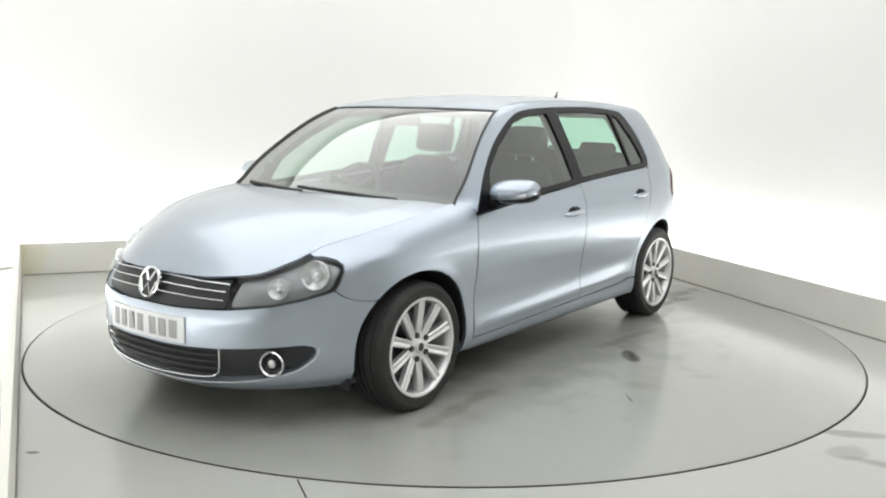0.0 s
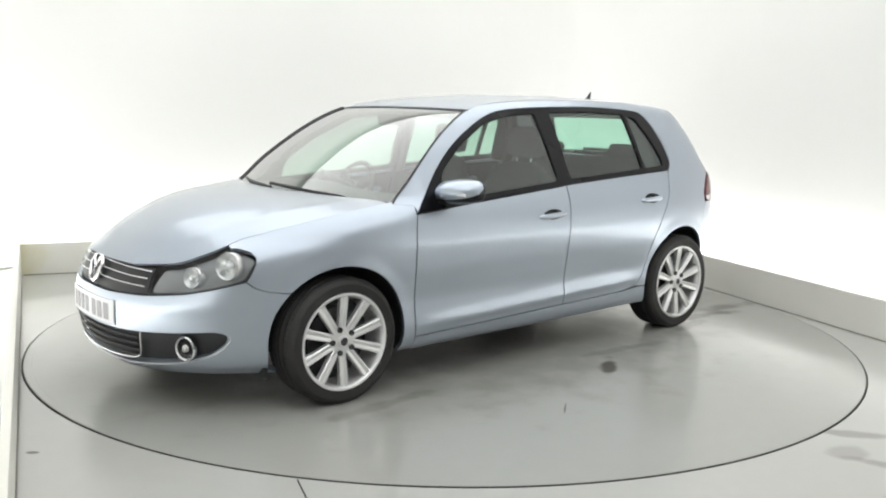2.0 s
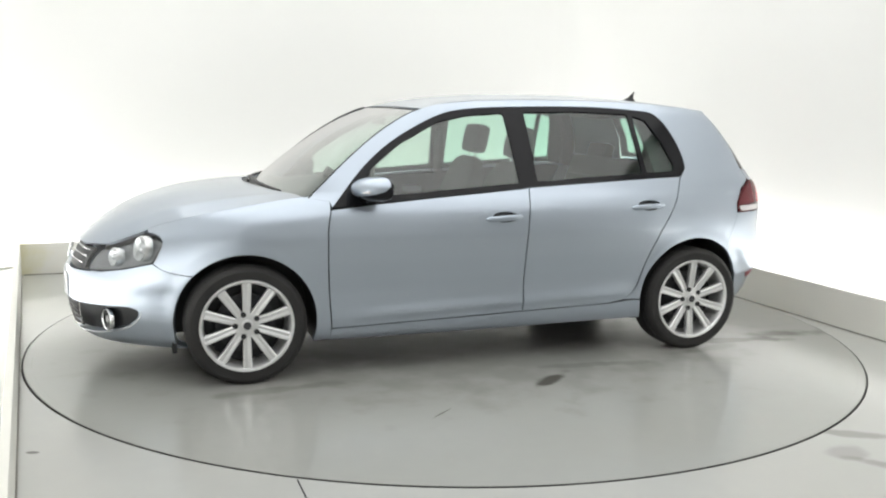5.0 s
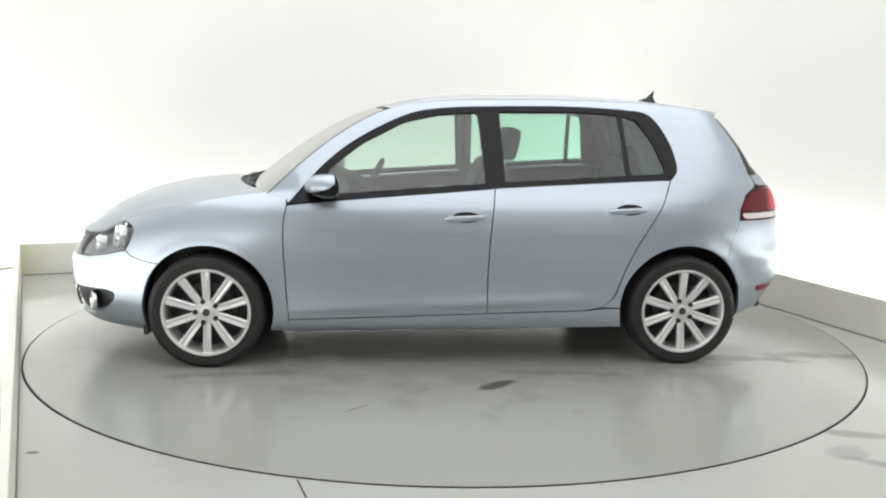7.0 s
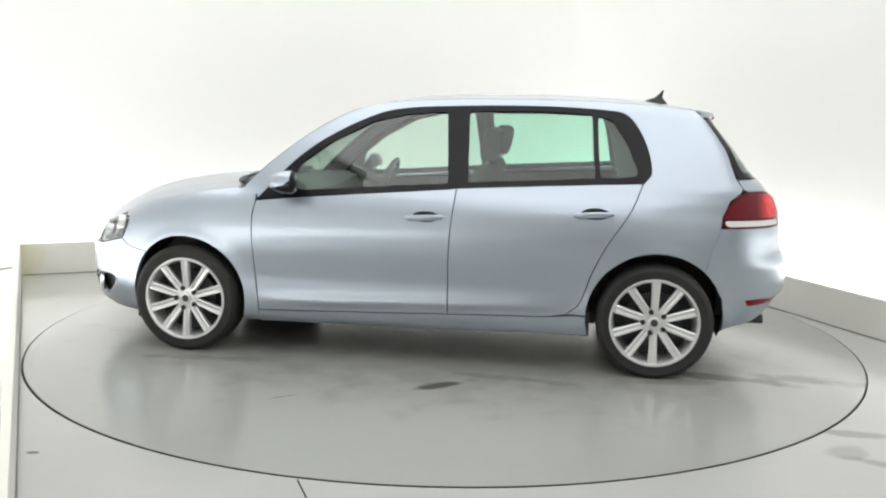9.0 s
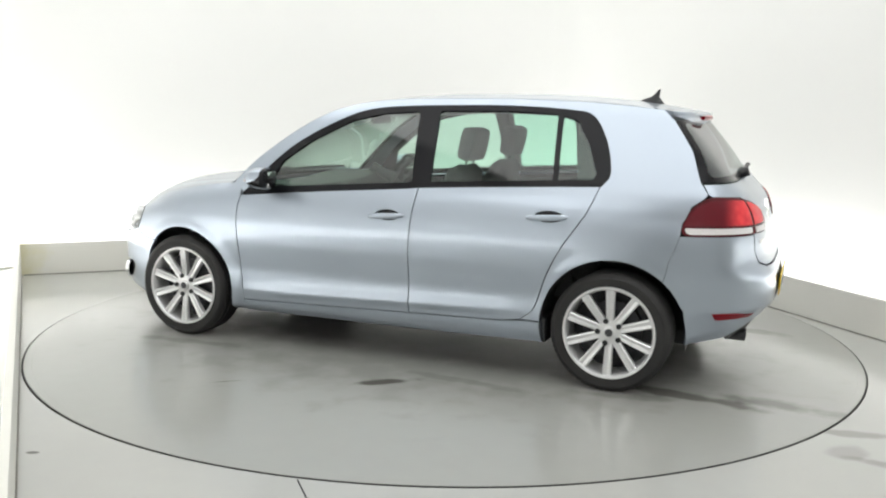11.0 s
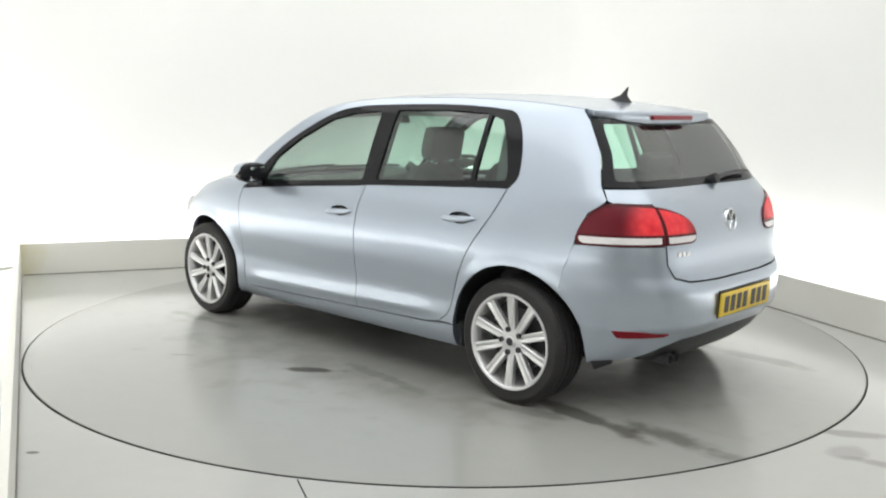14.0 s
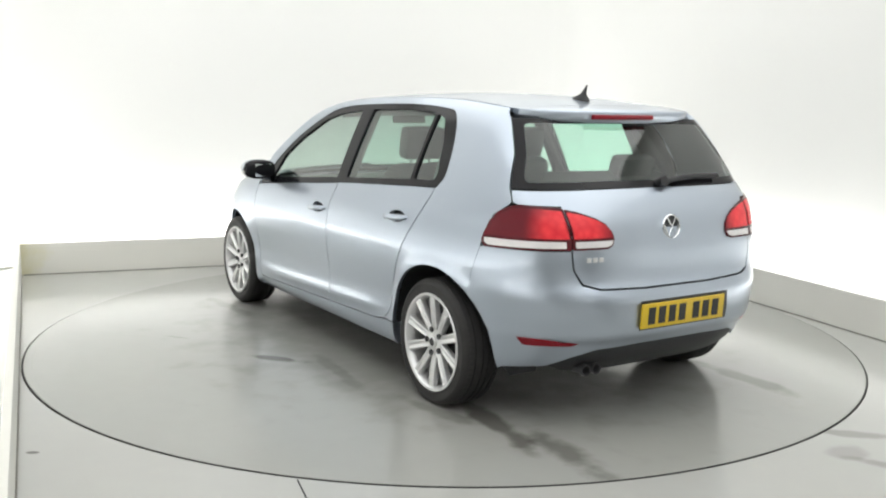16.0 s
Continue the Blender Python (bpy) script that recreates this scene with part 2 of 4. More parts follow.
def rounded(poly, r, n=4):
    """The polygon with its corners cut round by r."""
    poly, out = np.asarray(poly, float), []
    for i in range(len(poly)):
        a, b, c = poly[i - 1], poly[i], poly[(i + 1) % len(poly)]
        da, dc = np.linalg.norm(a - b), np.linalg.norm(c - b)
        k = min(r, da * 0.45, dc * 0.45)
        p, q = b + (a - b) * k / da, b + (c - b) * k / dc
        for s in np.linspace(0, 1, n):
            out.append((1 - s) ** 2 * p + 2 * s * (1 - s) * b + s * s * q)
    return np.array(out)


def curve(pts, n=6):
    """A smooth open line through points."""
    p = [np.asarray(q, float) for q in pts]
    p = [2 * p[0] - p[1]] + p + [2 * p[-1] - p[-2]]
    out = []
    for i in range(1, len(p) - 2):
        for s in np.linspace(0, 1, n, endpoint=False):
            out.append(0.5 * (2 * p[i] + (p[i + 1] - p[i - 1]) * s + (2 * p[i - 1] - 5 * p[i] + 4 * p[i + 1] - p[i + 2]) * s * s + (3 * p[i] - p[i - 1] - 3 * p[i + 1] + p[i + 2]) * s ** 3))
    return out + [p[-2]]


def smooth_table(rows):
    """A smooth function through rows of (x, y), with no overshoot."""
    rows = sorted(rows)
    x, y = np.array([r[0] for r in rows], float), np.array([r[1] for r in rows], float)
    h, d = np.diff(x), np.diff(y) / np.diff(x)
    m = np.zeros(len(x))
    for i in range(1, len(x) - 1):
        if d[i - 1] * d[i] > 0:
            w1, w2 = 2 * h[i] + h[i - 1], h[i] + 2 * h[i - 1]
            m[i] = (w1 + w2) / (w1 / d[i - 1] + w2 / d[i])
    m[0], m[-1] = d[0], d[-1]

    def f(q):
        q = np.clip(np.asarray(q, float), x[0], x[-1])
        i = np.clip(np.searchsorted(x, q) - 1, 0, len(x) - 2)
        s = (q - x[i]) / h[i]
        return (1 + 2 * s) * (1 - s) ** 2 * y[i] + s * (1 - s) ** 2 * h[i] * m[i] + s * s * (3 - 2 * s) * y[i + 1] + s * s * (s - 1) * h[i] * m[i + 1]
    return f


def sheet(poly, surf, h=0.05, holes=(), depth=0.014, off=0.0):
    """A panel: the flat outline poly, less holes, laid on the surface surf(a, b), with a turned-in rim of that depth."""
    rims = [resample(poly, h)] + [resample(q, h) for q in holes]
    lo, hi = rims[0].min(0), rims[0].max(0)
    gx, gy = np.meshgrid(np.arange(lo[0] + h / 2, hi[0], h), np.arange(lo[1] + h / 2, hi[1], h))
    pts = np.stack([gx.ravel(), gy.ravel()], -1)
    if len(pts):
        keep = inside(rims[0], pts)
        for q in rims[1:]:
            keep &= ~inside(q, pts)
        pts = pts[keep]
        for q in rims:
            pts = pts[border_distance(q, pts) > h * 0.45] if len(pts) else pts
    flat, edges = [], []
    for q in rims:
        n = len(flat)
        flat += [Vector(v) for v in q]
        edges += [(n + i, n + (i + 1) % len(q)) for i in range(len(q))]
    flat += [Vector(v) for v in pts]
    vs, _, fs, *_ = geometry.delaunay_2d_cdt(flat, edges, [], 0, 1e-6)
    v2 = np.array([(v.x, v.y) for v in vs])
    tri = [list(f) for f in fs]
    mid = np.array([v2[f].mean(0) for f in tri])
    keep = inside(rims[0], mid)
    for q in rims[1:]:
        keep &= ~inside(q, mid)
    tri = [f for f, k in zip(tri, keep) if k]
    a, b, e = v2[:, 0], v2[:, 1], 1e-3
    p = surf(a, b)
    nrm = np.cross(surf(a + e, b) - surf(a - e, b), surf(a, b + e) - surf(a, b - e))
    nrm /= np.maximum(np.linalg.norm(nrm, axis=1), 1e-12)[:, None]
    if (nrm * (p - np.array([0, 0, 0.6]))).sum() < 0:
        nrm = -nrm
    p = p + nrm * off
    count, owner = {}, {}
    for k, f in enumerate(tri):
        q = p[f]
        if np.cross(q[1] - q[0], q[2] - q[0]) @ nrm[f].mean(0) < 0:
            tri[k] = f = f[::-1]
        for i, j in zip(f, f[1:] + f[:1]):
            count[(i, j)] = 1
    verts, faces, low = [tuple(v) for v in p], [tuple(f) for f in tri], {}
    for i, j in count:
        if (j, i) not in count:
            for k in (i, j):
                if k not in low:
                    low[k] = len(verts)
                    verts.append(tuple(p[k] - nrm[k] * depth))
            faces.append((j, i, low[i], low[j]))
    return verts, faces


def mirrored(vf):
    return [(x, -y, z) for x, y, z in vf[0]], [tuple(f)[::-1] for f in vf[1]]


def both(name, vf, mat, parents, label="", **kw):
    """The panel on the car's left and its mirror image on the right."""
    ps = parents if isinstance(parents, (tuple, list)) else (parents, parents)
    return [mesh_object(name, *vf, mat, ps[0], label, **kw), mesh_object(name, *mirrored(vf), mat, ps[1], label, **kw)]


# ---------------------------------------------------------------- the booth
def grid_wall(name, path, z0, z1, mat, curve_top=0.0):
    verts, faces = [], []
    zs = list(np.linspace(z0, z1, 6))
    for x, y in path:
        verts += [tuple(room(x, y, z)) for z in zs]
    n = len(zs)
    for i in range(len(path) - 1):
        for k in range(n - 1):
            faces.append((i * n + k, (i + 1) * n + k, (i + 1) * n + k + 1, i * n + k + 1))
    ob = mesh_object(name, verts, faces, mat, sharp=60)
    s = ob.modifiers.new("thickness", "SOLIDIFY")
    s.thickness, s.offset = 0.1, -1
    return ob


KX0, KX1, KY = -2.56, 2.49, 2.62       # kerb lines in the booth's plan
GAP = 0.42                             # from the kerb back to the wall
FRONT = -7.2
STEP = 0.004                           # the turntable stands proud of the floor


def booth():
    # floor with a round opening for the turntable
    n, r = 192, RING + 0.007
    ring = [(r * math.cos(2 * math.pi * k / n), r * math.sin(2 * math.pi * k / n), -STEP) for k in range(n)]
    outer = []
    for x, y, _ in ring:
        s = 14 / max(abs(x), abs(y))
        outer.append((x * s, y * s, -STEP))
    pit = [(x, y, -0.05) for x, y, _ in ring]
    faces = []
    for k in range(n):
        q = (k + 1) % n
        faces += [(k, n + k, n + q, q), (k, q, 2 * n + q, 2 * n + k)]
    faces.append(tuple(2 * n + k for k in range(n)))
    ids = [0, 0] * n + [1]
    ob = mesh_object("floor", ring + outer + pit, faces, FLOOR, smooth=False, mats=[FLOOR, PIT], ids=ids)
    tagged(ob, "pale grey glossy painted floor with tyre marks", "floor", kind="structure")

    # walls: one sweep round the back with soft corners
    x0, x1, y1, rad = KX0 - GAP, KX1 + GAP, KY + GAP, 0.55
    path = [(x0, FRONT), (x0, -5), (x0, -2), (x0, y1 - rad)]
    path += [(x0 + rad - rad * math.cos(a), y1 - rad + rad * math.sin(a)) for a in np.linspace(0, math.pi / 2, 10)[1:]]
    path += [(0, y1), (x1 - rad, y1)]
    path += [(x1 - rad + rad * math.sin(a), y1 - rad + rad * math.cos(a)) for a in np.linspace(0, math.pi / 2, 10)[1:]]
    path += [(x1, -2), (x1, -5), (x1, FRONT)]
    tagged(grid_wall("wall_sweep", path, -STEP, CEILING, WALL), "smooth white photo booth wall with rounded corners", "wall", kind="structure")
    tagged(grid_wall("wall_front", [(x1, FRONT), (x0, FRONT)], -STEP, CEILING, FRONT_WALL), "plain off-white wall behind the camera", "wall", kind="structure")
    bm = bmesh.new()
    box(bm, x0 - 0.2, x1 + 0.2, FRONT - 0.2, y1 + 0.2, CEILING, CEILING + 0.1, m=pose(0, 0, 0, 0, 0, ROOM_TURN))
    tagged(part("ceiling", bm, WALL, smooth=False), "plain white ceiling", "ceiling", kind="structure")

    # kerb boards in front of the hidden strip lights
    t = 0.035
    for name, (ax, ay), (bx, by) in (("kerb_back", (-2.60, KY), (KX1, KY)), ("kerb_side", (KX1, KY + t), (KX1, -6.0)), ("kerb_side", (-2.245, -4.8), (-2.60, KY + t))):
        a, b = room(ax, ay), room(bx, by)
        d = (b - a)
        bm = bmesh.new()
        box(bm, 0, d.length, 0, t, -STEP, 0.25, 0.004)
        ob = part(name, bm, KERB_STAINED if name == "kerb_back" else KERB, smooth=False)
        ob.matrix_world = Matrix.Translation(a) @ Matrix.Rotation(math.atan2(d.y, d.x), 4, "Z")
        tagged(ob, "low off-white kerb board round the turntable", "kerb", kind="structure")
        # a thin dark grey line runs along the kerb's foot
        bm = bmesh.new()
        box(bm, 0.02, d.length - 0.02, -0.007, -0.0005, -STEP, 0.002)
        ob = part("kerb_foot_line", bm, FOOT_LINE, smooth=False)
        ob.matrix_world = Matrix.Translation(a) @ Matrix.Rotation(math.atan2(d.y, d.x), 4, "Z")
        tagged(ob, "thin dark grey line at the foot of the kerb", "floor", kind="structure")
    g = GAP / 2 + 0.03
    for name, x, y, w, l in (("strip_light_back", -0.07, KY + g, 5.04, 0.34), ("strip_light_side", KX1 + g, -0.85, 0.34, 6.8), ("strip_light_side", KX0 - g + 0.02, -0.66, 0.36, 7.3)):
        lamp(name, Matrix.Translation(room(x, y, 0.02)) @ pose(0, 0, 0, 180, 0, ROOM_TURN), w, l, (8.4 if x < -1 else 7.1) * max(w, l), (1.0, 1.0, 1.0))


booth()

# a joint in the floor runs out from the turntable
bm = bmesh.new()
a, b = Vector((-0.545, -2.412, -STEP)), Vector((-0.20, -3.35, -STEP))
d = b - a
box(bm, 0, d.length, -0.003, 0.003, -0.01, 0.0012, 0.0)
joint = part("floor_joint", bm, PIT, smooth=False)
joint.matrix_world = Matrix.Translation(a) @ Matrix.Rotation(math.atan2(d.y, d.x), 4, "Z")
tagged(joint, "thin dark joint in the grey floor", "floor", kind="structure")

# the round platform turns with the car on it
table = new("turntable")
mesh_object("plate", *lathe([(0.0, -0.03), (RING - 0.0442, -0.03), (RING - 0.0442, 0.0), (0.0, 0.0)], 192, "z"), PLATE, table, smooth=False)
mesh_object("edge_ring", *lathe([(RING - 0.044, -0.03), (RING - 0.006, -0.03), (RING - 0.004, -0.028), (RING - 0.004, -0.001), (RING - 0.006, 0.0), (RING - 0.044, 0.0)], 192, "z"), PLATE, table, smooth=False)
mesh_object("edge_seal", *lathe([(RING - 0.0038, -0.03), (RING + 0.001, -0.03), (RING + 0.001, -0.002), (RING - 0.0038, -0.002)], 192, "z"), PIT, table, "black rubber seal in the joint", smooth=False)
tagged(table, "round grey turntable plate set almost flush in the floor", "turntable")

# ---------------------------------------------------------------- the car's surfaces
# x forward, y to its left, z up, from the ground midway between the axles
XF, XR, LF, LR = 0.90, -0.95, 1.6, 1.5
PF, PR = XF + LF, XR - LR
nose = smooth_table([(0.15, 2.02), (0.19, 2.10), (0.25, 2.145), (0.35, 2.165), (0.48, 2.165), (0.56, 2.145), (0.62, 2.12), (0.68, 2.085), (0.74, 2.03), (0.80, 1.95), (0.95, 1.95), (1.5, 1.95)])
tail = smooth_table([(0.15, 1.72), (0.22, 1.84), (0.30, 1.935), (0.36, 1.972), (0.405, 2.004), (0.428, 2.028), (0.46, 2.032), (0.50, 2.037), (0.58, 2.032), (0.625, 2.012), (0.66, 1.990), (0.70, 1.977), (0.80, 1.962), (0.90, 1.935), (1.00, 1.865), (1.05, 1.81), (1.20, 1.69), (1.36, 1.555), (1.45, 1.48)])
girth = smooth_table([(0.15, 0.79), (0.19, 0.805), (0.205, 0.826), (0.24, 0.845), (0.275, 0.853), (0.34, 0.857), (0.43, 0.857), (0.52, 0.867), (0.62, 0.881), (0.72, 0.887), (0.78, 0.882), (0.84, 0.872), (0.90, 0.852), (0.96, 0.822), (1.03, 0.791), (1.15, 0.737), (1.28, 0.672), (1.36, 0.629), (1.45, 0.575)])
tail_n = smooth_table([(0.1, 3.8), (0.5, 4.0), (0.7, 4.6), (0.8, 5.0), (0.95, 5.2), (1.08, 6.5), (1.2, 8.0), (1.36, 10.0), (1.5, 10.0)])
tail_in = smooth_table([(0.1, 0.085), (0.6, 0.09), (0.85, 0.10), (1.0, 0.035), (1.5, 0.03)])
fender_top = smooth_table([(0.80, 0.945), (0.95, 0.935), (1.1, 0.918), (1.3, 0.885), (1.5, 0.842), (1.65, 0.798), (1.75, 0.757), (1.85, 0.712), (1.94, 0.678), (2.02, 0.668), (2.12, 0.66)])
roof_edge = smooth_table([(0.45, 1.32), (0.36, 1.365), (0.2, 1.408), (0.0, 1.428), (-0.25, 1.438), (-0.65, 1.442), (-1.0, 1.434), (-1.3, 1.414), (-1.47, 1.396), (-1.7, 1.368)])


def skin(p, z, trim=True):
    """The car's outer skin: p is x along the side and runs on round nose and tail; z is the height."""
    p, z = np.asarray(p, float), np.asarray(z, float)
    F, R, W, n = nose(z), -tail(z), girth(z), tail_n(z)

    def place(F, R, W):
        a = np.where(p > XF, (p - XF) / LF, np.where(p < XR, (XR - p) / LR, 0.0)) * math.pi / 2
        k = np.where(p > XF, 2.55, n)
        c, s = np.cos(a), np.sin(a)
        r = (np.abs(c) ** k + np.abs(s) ** k) ** (-1 / k)
        x = np.where(p > XF, XF + (F - XF) * r * s, np.where(p < XR, XR + (R - XR) * r * s, p))
        u = np.clip((XR - x) / 0.9, 0, 1.1)
        return x, np.where((p > XF) | (p < XR), W * r * c, W) * (1 - tail_in(z) * u ** 1.5)
    x, y = place(F, R, W)
    if trim:
        # the shoulder turns in towards bonnet and roof
        c1 = np.zeros(np.broadcast(p, z).shape)
        for _ in range(8):
            q = np.clip((z - fender_top(x) + 0.11) / 0.11, 0, 1)
            turned = np.where((x > 0.75) & (z < 1.12), 0.075 * (1 - np.sqrt(np.maximum(1 - 0.90 * q * q, 0))) * np.clip((x - 0.8) / 0.2, 0, 1) * np.clip((np.abs(y) - 0.25) / 0.3, 0.12, 1) * np.clip((1.11 - z) / 0.17, 0, 1), 0)
            c1 = (c1 + turned) / 2
            x, y = place(F - c1, R, W - c1)
        q = np.clip((z - roof_edge(x) + 0.05) / 0.05, 0, 1)
        c2 = np.where((x < 0.5) & (z > 1.2), 0.03 * (1 - np.sqrt(np.maximum(1 - 0.97 * q * q, 0))) * np.clip((0.5 - x) / 0.3, 0, 1), 0)
        c = c1 + c2
        flare = sum(0.007 * np.clip((r + 0.060 - np.hypot(x - cx, z - 0.31)) / 0.045, 0, 1) ** 1.5 for cx, r in ((1.29, 0.350), (-1.29, 0.358)))
        # a pressed edge runs along the foot of the doors
        d = z - (0.309 + (0.862 - x) * 0.033)
        fold = 0.011 * np.exp(-(d / np.where(d > 0, 0.042, 0.020)) ** 2) * np.clip((0.87 - x) / 0.30, 0, 1) ** 0.5 * np.clip((x + 0.92) / 0.30, 0, 1)
        x, y = place(F - c, R + c * 0, W - c + np.where(z < 0.75, flare, 0) + fold)
    return np.stack([x, y, z], -1)


def px(x, z):
    """p of the skin's point at this x and z on the left side."""
    ps = np.linspace(XF, PF, 200) if x > XF else np.linspace(PR, XR, 200)
    if XR <= x <= XF:
        return x
    xs = skin(ps, np.full(200, z))[:, 0]
    return float(np.interp(x, xs, ps))


def py(y, z, front=True):
    ps = np.linspace(XF, PF, 200)[::-1] if front else np.linspace(PR, XR, 200)
    ys = skin(ps, np.full(200, z))[:, 1]
    q = float(np.interp(abs(y), ys, ps))
    return q if y >= 0 else 2 * (PF if front else PR) - q


def S(*pts):
    return [(px(x, z), z) for x, z in pts]


def N(*pts):
    return [(py(y, z, True), z) for y, z in pts]


def T(*pts):
    return [(py(y, z, False), z) for y, z in pts]


def mirror_front(pts):
    return [(2 * PF - p, z) for p, z in pts[::-1]]


def mirror_rear(pts):
    return [(2 * PR - p, z) for p, z in pts[::-1]]


def arc(cx, r, z0, z1, n=22):
    """The wheel arch from its front foot at height z0 over the top to its rear foot at z1."""
    a0, a1 = math.asin((z0 - 0.31) / r), math.pi - math.asin((z1 - 0.31) / r)
    return S(*[(cx + r * math.cos(a), 0.31 + r * math.sin(a)) for a in np.linspace(a0, a1, n)])


AXF, AXR, ARF, ARR = 1.29, -1.29, 0.350, 0.358
g = 0.003
car = new("car")
tagged(car, "light blue-silver five-door hatchback standing on the turntable", "car")

pillar = curve([(0.97, 0.925), (0.78, 1.10), (0.58, 1.252), (0.40, 1.352), (0.24, 1.402)], 5)
outline = curve([(0.86, 0.885), (0.681, 1.082), (0.498, 1.222), (0.256, 1.342), (0.075, 1.384), (-0.229, 1.401), (-0.657, 1.407), (-0.985, 1.392), (-1.118, 1.362), (-1.208, 1.231), (-1.245, 1.085), (-1.215, 1.026)], 5)
belt = [(-1.20, 1.024), (-0.7, 0.998), (-0.233, 0.969), (0.3, 0.930), (0.86, 0.882)]

door_front = curve([(0.862, 0.262), (0.880, 0.512), (0.886, 0.755), (0.868, 0.870)], 5)
b_line = curve([(-0.232, 0.965), (-0.203, 0.649), (-0.200, 0.294)], 5)
rear_cut = curve([(-1.200, 1.016), (-1.145, 0.880), (-1.030, 0.700), (-0.962, 0.560), (-0.930, 0.465), (-0.895, 0.378), (-0.830, 0.325)], 5)


def shift(pts, dx, dz=0.0):
    return [(q[0] + dx, q[1] + dz) for q in pts]


def grip(x, z):
    """The outline of the hollow behind a door handle."""
    return [(x - 0.008 + 0.074 * math.cos(a), z + 0.004 + 0.029 * math.sin(a)) for a in np.linspace(0, 2 * math.pi, 22, endpoint=False)]


def body():
    # front wings
    top = [(x, float(fender_top(x)) - 0.0003) for x in np.linspace(0.985, 1.74, 34)]
    f = S(*([(0.872, 0.9142), (0.97, 0.9244)] + top + [(1.742, 0.752), (1.715, 0.752), (1.688, 0.741), (1.675, 0.719), (1.680, 0.69), (1.704, 0.640), (1.722, 0.612), (1.69, 0.585), (1.64, 0.566), (1.57, 0.556)]))
    f += arc(AXF, ARF, 0.556, 0.20) + S((0.945, 0.192), (0.868, 0.195)) + S(*shift(door_front, g))
    both("front_wing", sheet(f, skin, 0.018, depth=0.02), PAINT, car)
    # doors below the windows
    d = S(*(shift(door_front, -g) + [(0.60, 0.896), (0.30, 0.921), (0.0, 0.944), (-0.2, 0.960)] + shift(b_line, g) + [(0.3, 0.278)]))
    fd = both("front_door", sheet(d, skin, 0.013, holes=[grip(-0.068, 0.813)], depth=0.026), PAINT, car)
    d = S(*(shift(b_line, -g)[::-1] + [(-0.45, 0.978), (-0.7, 0.992), (-1.0, 1.008)] + shift(rear_cut, g) + [(-0.73, 0.309)]))
    rd = both("rear_door", sheet(d, skin, 0.013, holes=[grip(-0.955, 0.858)], depth=0.026), PAINT, car)
    # body side: pillars, roof rail and rear quarter in one pressing
    edge = [(x, float(roof_edge(x)) - 0.002) for x in np.linspace(0.10, -1.46, 22)]
    q = [(0.872, 0.915)] + [tuple(v) for v in pillar] + edge
    q = S(*q) + T((0.584, 1.370), (0.594, 1.345), (0.650, 1.20), (0.709, 1.06), (0.7235, 1.00)) + S((-1.70, 0.985), (-1.64, 0.94), (-1.605, 0.86), (-1.600, 0.80), (-1.575, 0.72), (-1.55, 0.65), (-1.532, 0.575))
    a0, a1 = math.pi - math.asin((0.575 - 0.31) / ARR), math.asin((0.324 - 0.31) / ARR)
    q += S(*[(AXR + ARR * math.cos(a), 0.31 + ARR * math.sin(a)) for a in np.linspace(a0, a1, 24)])
    q += S(*shift(rear_cut, -g)[::-1]) + S(*[tuple(v) for v in outline[::-1]])
    both("body_side", sheet(q, skin, 0.018, depth=0.02), PAINT, car)
    # sills
    s = S((0.868, 0.188), (0.862, 0.256), (0.3, 0.272), (-0.2, 0.288), (-0.73, 0.303), (-0.868, 0.317), *[(AXR + ARR * math.cos(a), 0.31 + ARR * math.sin(a)) for a in np.linspace(math.asin(0.006 / ARR), math.asin(-0.098 / ARR), 7)], (-0.5, 0.203), (0.0, 0.192))
    both("sill", sheet(s, skin, 0.018, depth=0.05), PAINT, car)
    # window frames and panes
    wf = S(*([tuple(v) for v in outline] + belt[1:]))
    p1 = rounded([(0.70, 0.928), (0.640, 1.072), (0.475, 1.196), (0.25, 1.312), (0.07, 1.352), (-0.150, 1.368), (-0.185, 0.993)], 0.02)
    p2 = rounded([(-0.290, 1.000), (-0.270, 1.374), (-0.657, 1.380), (-0.93, 1.368), (-0.955, 1.040)], 0.015)
    p3 = rounded([(-0.985, 1.042), (-0.962, 1.362), (-1.085, 1.338), (-1.165, 1.225), (-1.202, 1.085), (-1.185, 1.052)], 0.02)
    both("window_frame", sheet(wf, skin, 0.05, holes=[p1, p2, p3], depth=0.02, off=-0.003), GLOSS_BLACK, car, "black window surround")
    for p, mat, ps, nm in ((p1, GLASS, fd, "window"), (p2, PRIVACY, rd, "window"), (p3, PRIVACY, (car, car), "quarter_window")):
        both(nm, sheet(p, skin, 0.08, depth=0.004, off=-0.012), mat, ps, "green-tinted pane")
    return fd, rd


front_doors, rear_doors = body()


def edge_point(p):
    z = 0.75
    for _ in range(24):
        z = (z + float(fender_top(float(skin(p, z)[0])))) / 2
    return skin(p, z)


EDGE = np.array([edge_point(p) for p in np.linspace(0.90, PF, 80)])


